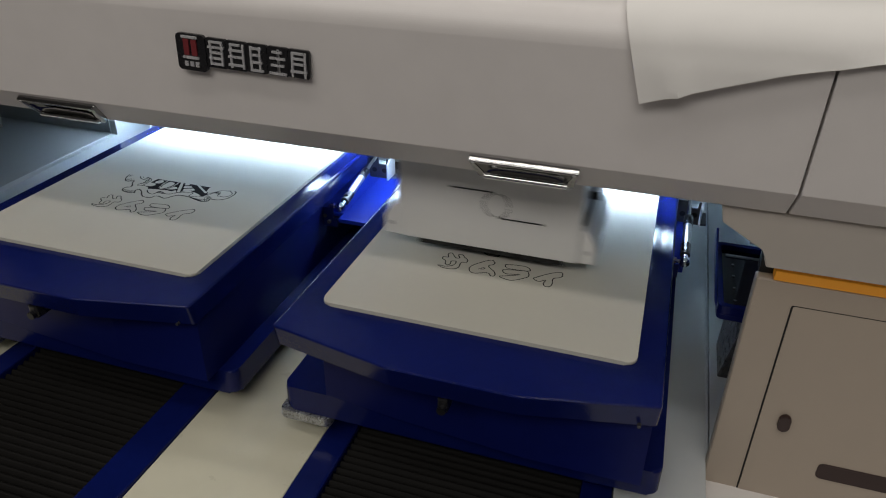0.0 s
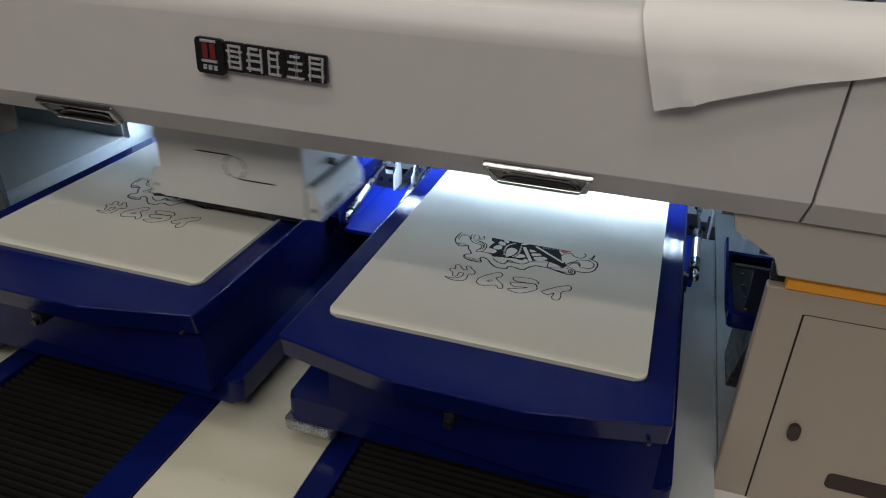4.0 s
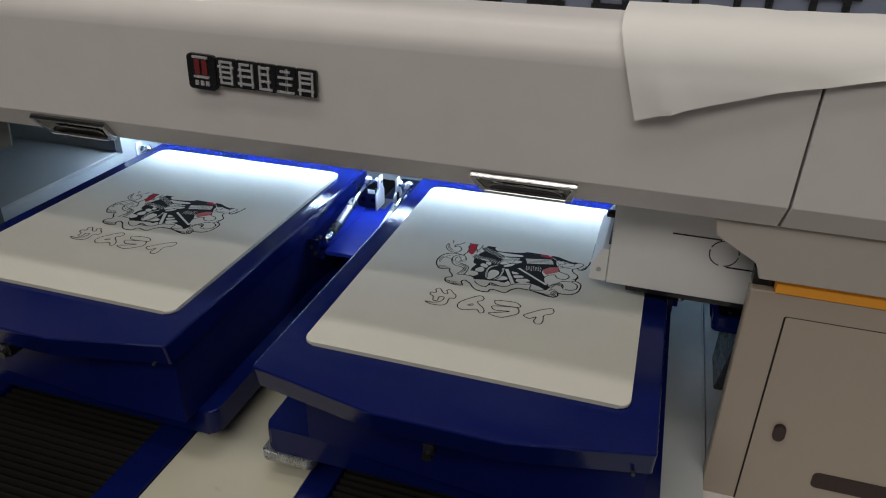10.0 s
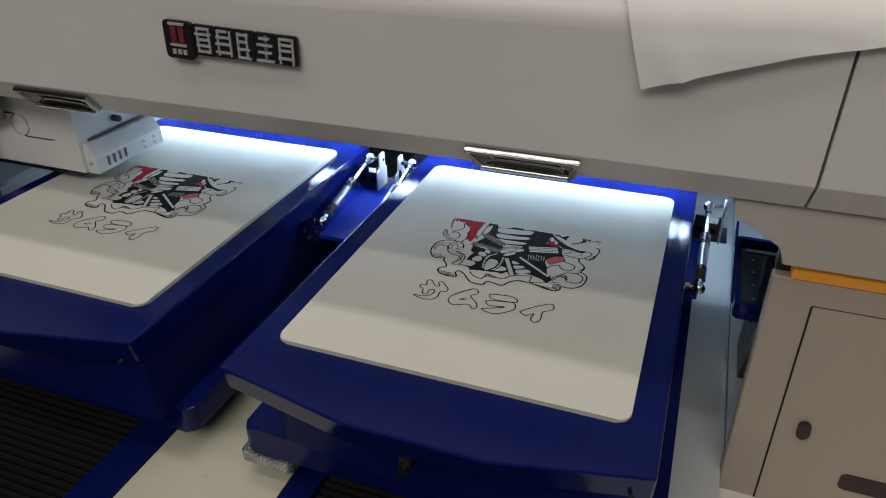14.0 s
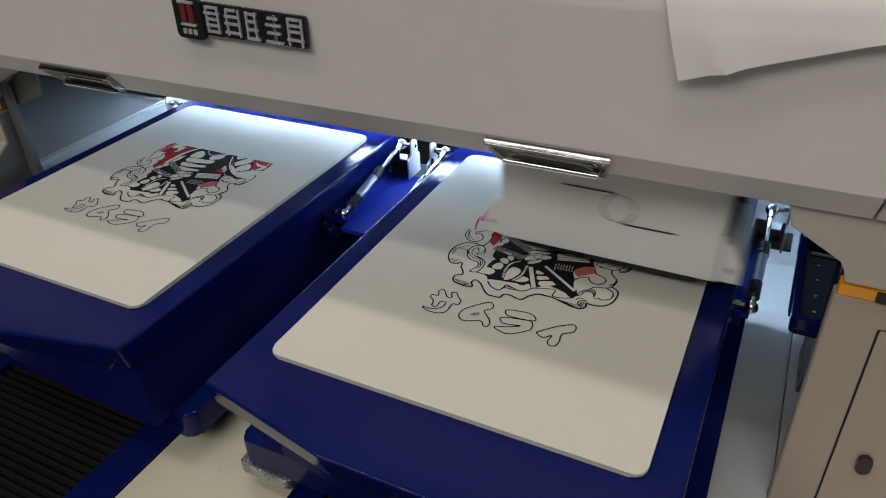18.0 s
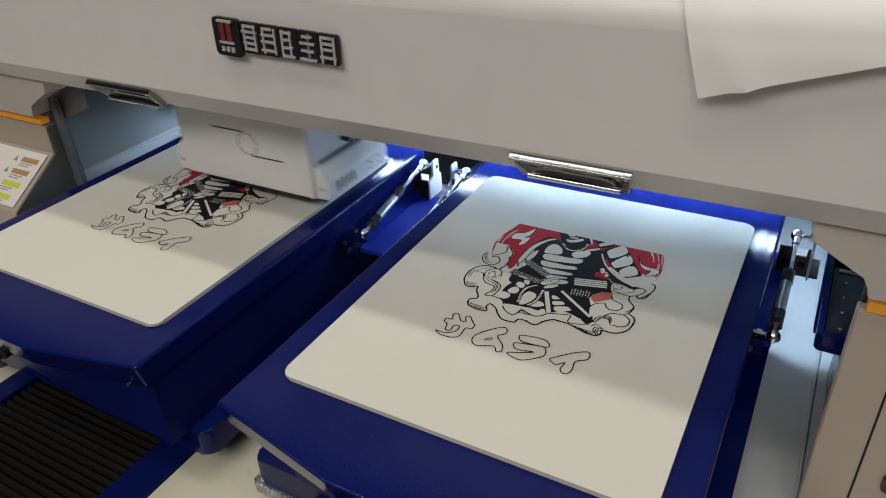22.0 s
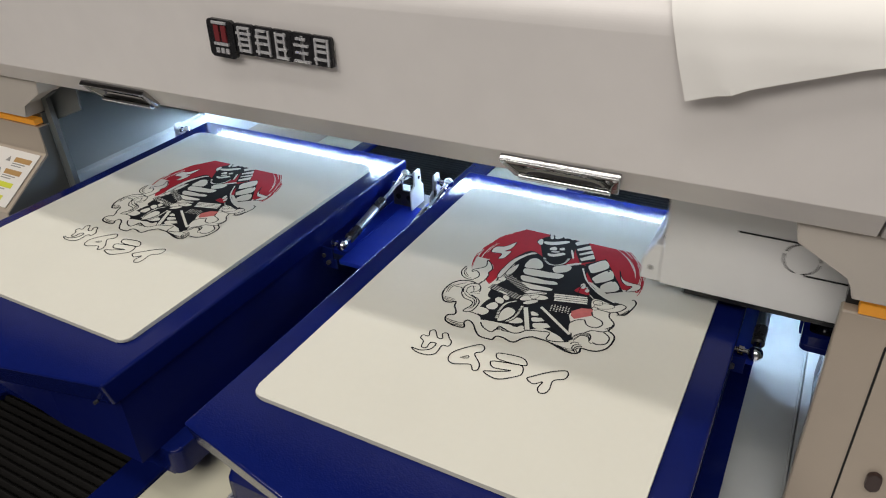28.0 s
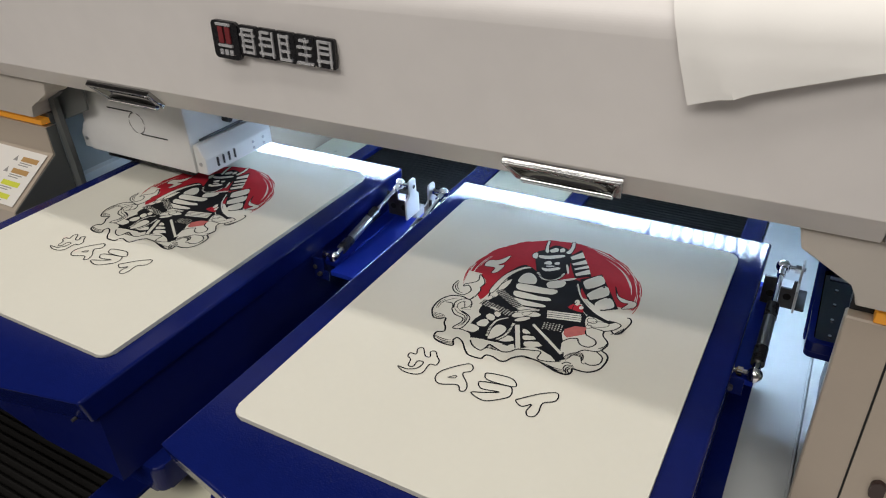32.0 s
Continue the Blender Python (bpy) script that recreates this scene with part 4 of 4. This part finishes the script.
fill(smooth_line([(165, 254), (167, 261), (172, 266), (178, 261), (177, 252), (169, 250)], True, 3), 4, W_)
fill(smooth_line([(158, 238), (159, 249), (170, 248), (173, 242), (168, 235)], True, 3), 4, W_)
fill(smooth_line([(169, 271), (171, 278), (179, 276), (181, 268), (176, 266)], True, 3), 4, W_)
fill(smooth_line([(176, 280), (177, 286), (184, 283), (183, 276)], True, 3), 4, W_)
fill(smooth_line([(189, 235), (187, 253), (191, 263), (201, 261), (203, 252), (199, 240), (193, 233)], True, 3), 4, W_)
fill(smooth_line([(175, 222), (183, 228), (194, 229), (206, 231), (211, 230), (202, 225), (196, 224), (194, 214), (187, 213), (180, 215)], True, 3), 4, W_)
fill(smooth_line([(202, 236), (208, 247), (215, 248), (219, 242), (211, 236)], True, 3), 4, W_)
fill(smooth_line([(217, 229), (221, 236), (225, 232), (222, 224)], True, 3), 4, W_)
fill(smooth_line([(221, 268), (233, 265), (224, 260)], True, 3), 4, W_)
fill(smooth_line([(226, 256), (239, 260), (242, 256), (230, 249)], True, 3), 4, W_)
fill(smooth_line([(232, 246), (249, 253), (254, 248), (237, 238)], True, 3), 4, W_)
stroke([(187, 237), (184, 251), (184, 264), (187, 272), (194, 279)], 4.8, 5, K_)
cord([(187, 237), (184, 251), (184, 264), (187, 272), (194, 279)])
stroke([(201, 236), (206, 246), (207, 259), (206, 272)], 4.8, 5, K_)
cord([(201, 236), (206, 246), (207, 259), (206, 272)])
oval(172, 290, 7, 1.6, -12, 5, W_)
plank(231, 305, 279, 318, 23.1, 5, K_)
plank(233, 314, 273, 324, 2.9, 6, W_)
plank(234, 310, 275, 320, 3.2, 6, W_)
plank(236, 306, 276, 316, 2.9, 6, W_)
plank(237, 302, 277, 312, 3.2, 6, W_)
oval(207, 295, 14.1, 6.3, -131, 6, W_, edge=0.8)
oval(218, 299, 11.8, 5.5, -163, 6, W_, edge=0.8)
oval(212, 285, 10.4, 4.0, -138, 6, W_, edge=0.8)
oval(209, 303, 15.6, 2.4, -144, 6, W_, edge=0.8)
oval(298, 315, 13.0, 5.7, -157, 5, W_, edge=0.9)
oval(289, 319, 6.0, 5.3, -180, 5, W_, edge=0.9)
oval(289, 306, 3.9, 3.3, -139, 5, W_, edge=0.9)
plank(211, 272, 230, 231, 6.7, 5, W_, 1.2)
plank(221, 280, 282, 233, 12.1, 5, K_)
plank(228, 281, 278, 244, 3.8, 6, W_)
oval(260, 347, 6.3, 3.2, 106, 4, W_)
oval(268, 339, 3.8, 2.7, 96, 4, W_)
stroke([(261, 321), (258, 339), (259, 349)], 1.0, 5, K_, False, 6, False)
art.normal_update()
bmesh.ops.triangulate(art, faces=art.faces)
STEP, FIRST, LAST = 0.0089, 0.134, 0.494
PRINT_Y = 0.268
bands = []
for k in range(math.ceil((LAST - FIRST) / STEP)):
    a, b = FIRST + k * STEP, FIRST + (k + 1) * STEP
    cut = art.copy()
    for y, up in ((a, -1), (b, 1)):
        bmesh.ops.bisect_plane(cut, geom=cut.verts[:] + cut.edges[:] + cut.faces[:], plane_co=(0, y, 0), plane_no=(0, up, 0), clear_outer=True)
    if not cut.faces:
        cut.free()
        continue
    me = bpy.data.meshes.new("ink_band")
    for f in cut.faces:
        if f.normal.z < 0:
            f.normal_flip()
    cut.to_mesh(me)
    cut.free()
    for m in INKS:
        me.materials.append(m)
    ob = new("ink_band", me)
    ob.parent = platen
    ob["centre"] = (a + b) / 2
    ob.location = (0, 0, 0.9003)
    bands.append(tagged(ob, kind="stuff"))
art.free()
platen_two = copy_thing(platen, pose(-LANE, 0, 0))
bm = box(B(), 0.432, 0.470, 0.3492, 0.3517, 0.815, 0.852, 0.0006)
box(bm, 0.470, 0.4765, 0.3492, 0.3517, 0.815, 0.832, 0.0006)
face_plate = part("clip_plate", bm, BLUE, platen_two, "small upright blue clip plate")
for bx in (0.440, 0.462):
    part("bolt", rod(B(), (bx, 0.3492, 0.826), (bx, 0.344, 0.826), 0.0038, 6), STEELDARK, face_plate)
part("link_plate", box(B(), 0.4765, 0.536, 0.355, 0.610, 0.8220, 0.8300, 0.0012), BLUE_LIT, platen_two, "blue plate beside the platen, brightened in colour for lamp light")

# ---------------------------------------------------------------- print carriage (its origin is at the ring on its front)
car = thing("print_carriage", "white print carriage cover with a black line motif", "print carriage")
part("cover", box(B(), -0.148, 0.1205, 0.0, 0.165, -0.073, 0.12, 0.002), WHITEMETAL, car)
for sgn, x in ((1, 0.1212), (-1, -0.1487)):
    o = [(x, -0.0735), (x + sgn * 0.024, -0.0735), (x + sgn * 0.024, -0.046), (x + sgn * 0.010, -0.022), (x, -0.022)]
    blk = part("side_block", prism(B(), o, "y", 0.004, 0.168, 0.0015, 1), WHITEMETAL, car)
    xs = x + sgn * 0.0243
    for k in range(4):
        part("slot", prism(B(), round_rect(0.028 + 0.0135 * k, 0.0325 + 0.0135 * k, -0.0665, -0.049, 0.0021, 3), "x", min(xs, xs + sgn * 0.0006), max(xs, xs + sgn * 0.0006)), BLACK, blk)
    for y, z in ((0.118, -0.055), (0.118, -0.066), (0.145, -0.055), (0.145, -0.066)):
        part("screw", rod(B(), (xs, y, z), (xs + sgn * 0.001, y, z), 0.0026), STEEL, blk)
    part("screw", rod(B(), (x + sgn * 0.012, 0.0025, -0.055), (x + sgn * 0.012, 0.0045, -0.055), 0.0035), STEEL, blk)
    part("side_rib", box(B(), *sorted((x, x + sgn * 0.0035)), 0.02, 0.16, -0.0215, -0.0175, 0.001), STEELDARK, car)
    part("knob", rod(B(), (x, 0.085, -0.002), (x + sgn * 0.014, 0.085, -0.002), 0.006), BLACK, car)
bm = B()
n = 48
for a0, a1 in ((-82, -8), (2, 76), (98, 158), (168, 258)):
    for k in range(24):
        p, q = radians(a0 + (a1 - a0) * k / 24), radians(a0 + (a1 - a0) * (k + 1) / 24)
        vs = [bm.verts.new((r * math.cos(t), -0.0006, r * math.sin(t))) for t, r in ((p, 0.0178), (q, 0.0178), (q, 0.0194), (p, 0.0194))]
        bm.faces.new(vs)
part("ring_motif", bm, BLACK, car, "thin black broken ring")
part("line_motif", box(B(), -0.069, -0.006, -0.0009, 0.001, 0.0186, 0.0205), BLACK, car)
part("line_motif", box(B(), 0.006, 0.069, -0.0009, 0.001, -0.0205, -0.0186), BLACK, car)
part("head_block", box(B(), -0.12, 0.10, 0.01, 0.155, -0.086, -0.0745, 0.002), BLACK, car)
part("arm", box(B(), -0.06, 0.06, 0.166, 0.20, 0.056, 0.075, 0.002), STEEL, car)

# ---------------------------------------------------------------- movement
PERIOD, RIGHT_AT, TURN, REACH, CENTRE = 2.584, 9.96, 0.2, 0.592, -0.078
STROKE = [(0, 1.0), (20, 1.0), (24, 0.92), (28, 0.86), (32, 0.84)]
LAG = [(0, -0.015), (0.5, -0.01), (1, -0.01), (1.5, -0.02), (2, -0.02), (2.5, 0), (3, 0.005), (5.5, 0.02), (6, -0.075), (6.5, -0.02), (7, -0.025),
       (7.5, 0.015), (8, -0.025), (9, -0.005), (9.5, 0.04), (10, 0.01), (10.5, 0.06), (11, 0.005), (12, -0.01), (12.5, 0.02), (13, 0), (13.5, 0.1), (15.5,
       0.03), (16, -0.005), (16.5, 0.005), (17, -0.01), (17.5, 0.025), (18, 0), (18.5, 0.02), (19, 0.04), (19.5, -0.005), (20, -0.02), (20.5, 0.03), (21,
       0.045), (21.5, -0.005), (22, -0.01), (22.5, 0.04), (23, 0), (23.5, 0.045), (24, -0.035), (24.5, 0.025), (25, -0.015), (25.5, -0.025), (27.5, 0.02),
       (28, 0.025), (28.5, 0.01), (29, 0.03), (29.5, 0.065), (30, -0.05), (30.5, 0.01), (31, -0.065), (31.5, -0.01), (32, -0.005)]


def between(table, t):
    return float(np.interp(t, [r[0] for r in table], [r[1] for r in table]))


def sweep(t):
    """Where the carriage stands along the rail."""
    u = abs(((t - between(LAG, t) - RIGHT_AT + PERIOD / 2) % PERIOD) - PERIOD / 2)
    h = PERIOD / 2
    v = 2 * REACH / (h - TURN)
    if u < TURN:
        back = v * u * u / (2 * TURN)
    elif u > h - TURN:
        back = 2 * REACH - v * (h - u) ** 2 / (2 * TURN)
    else:
        back = v * (u - TURN / 2)
    x = REACH - back
    return CENTRE + (x if x > 0 else x * between(STROKE, t))


def motions():
    walk(sliding_strip, [(t, pose(x, 0, 0)) for t, x in ((0, 0.017), (1, 0.012), (3, 0.014), (6, 0.023), (7, 0.022), (8, 0.035), (9, 0.042), (10, 0.027), (10.8, 0.001), (12.2, 0.001), (13, 0.05), (14.6, 0.001), (21, 0.001), (23, 0.011), (28, 0.013), (30, 0.008), (31, 0.012), (32, 0.023))])
    walk(slider, [(t, pose(x, 0, 0)) for t, x in ((0, 0.84), (13.8, 0.84), (15.2, 0.577), (17.9, 0.577), (19.4, 0.84), (22.0, 0.84), (24.5, 0.604), (28.0, 0.603), (28.3, 0.567), (28.65, 0.575), (29.0, 0.606), (30.0, 0.598), (32, 0.605))])
    walk(car, [(k / 10, pose(sweep(k / 10), 0.170, 0.998)) for k in range(321)])
    for ob, x in ((platen, 0.0), (platen_two, -LANE)):
        walk(ob, [(t, pose(x, s, 0)) for t, s in FEED])
        for child in ob.children:
            if "centre" not in child:
                continue
            at = float(np.interp(child["centre"] - PRINT_Y, [-s for t, s in FEED], [t for t, s in FEED]))
            if child["centre"] - PRINT_Y <= 0:
                continue
            at = min(at, 31.8)
            lo, hi = pose(0, 0, 0.8955), pose(0, 0, 0.9003)
            rows = [(0, lo)] + ([(at - 0.2, lo)] if at > 0.3 else []) + [(max(at, 0.15), hi), (32, hi)]
            walk(child, rows)


motions()
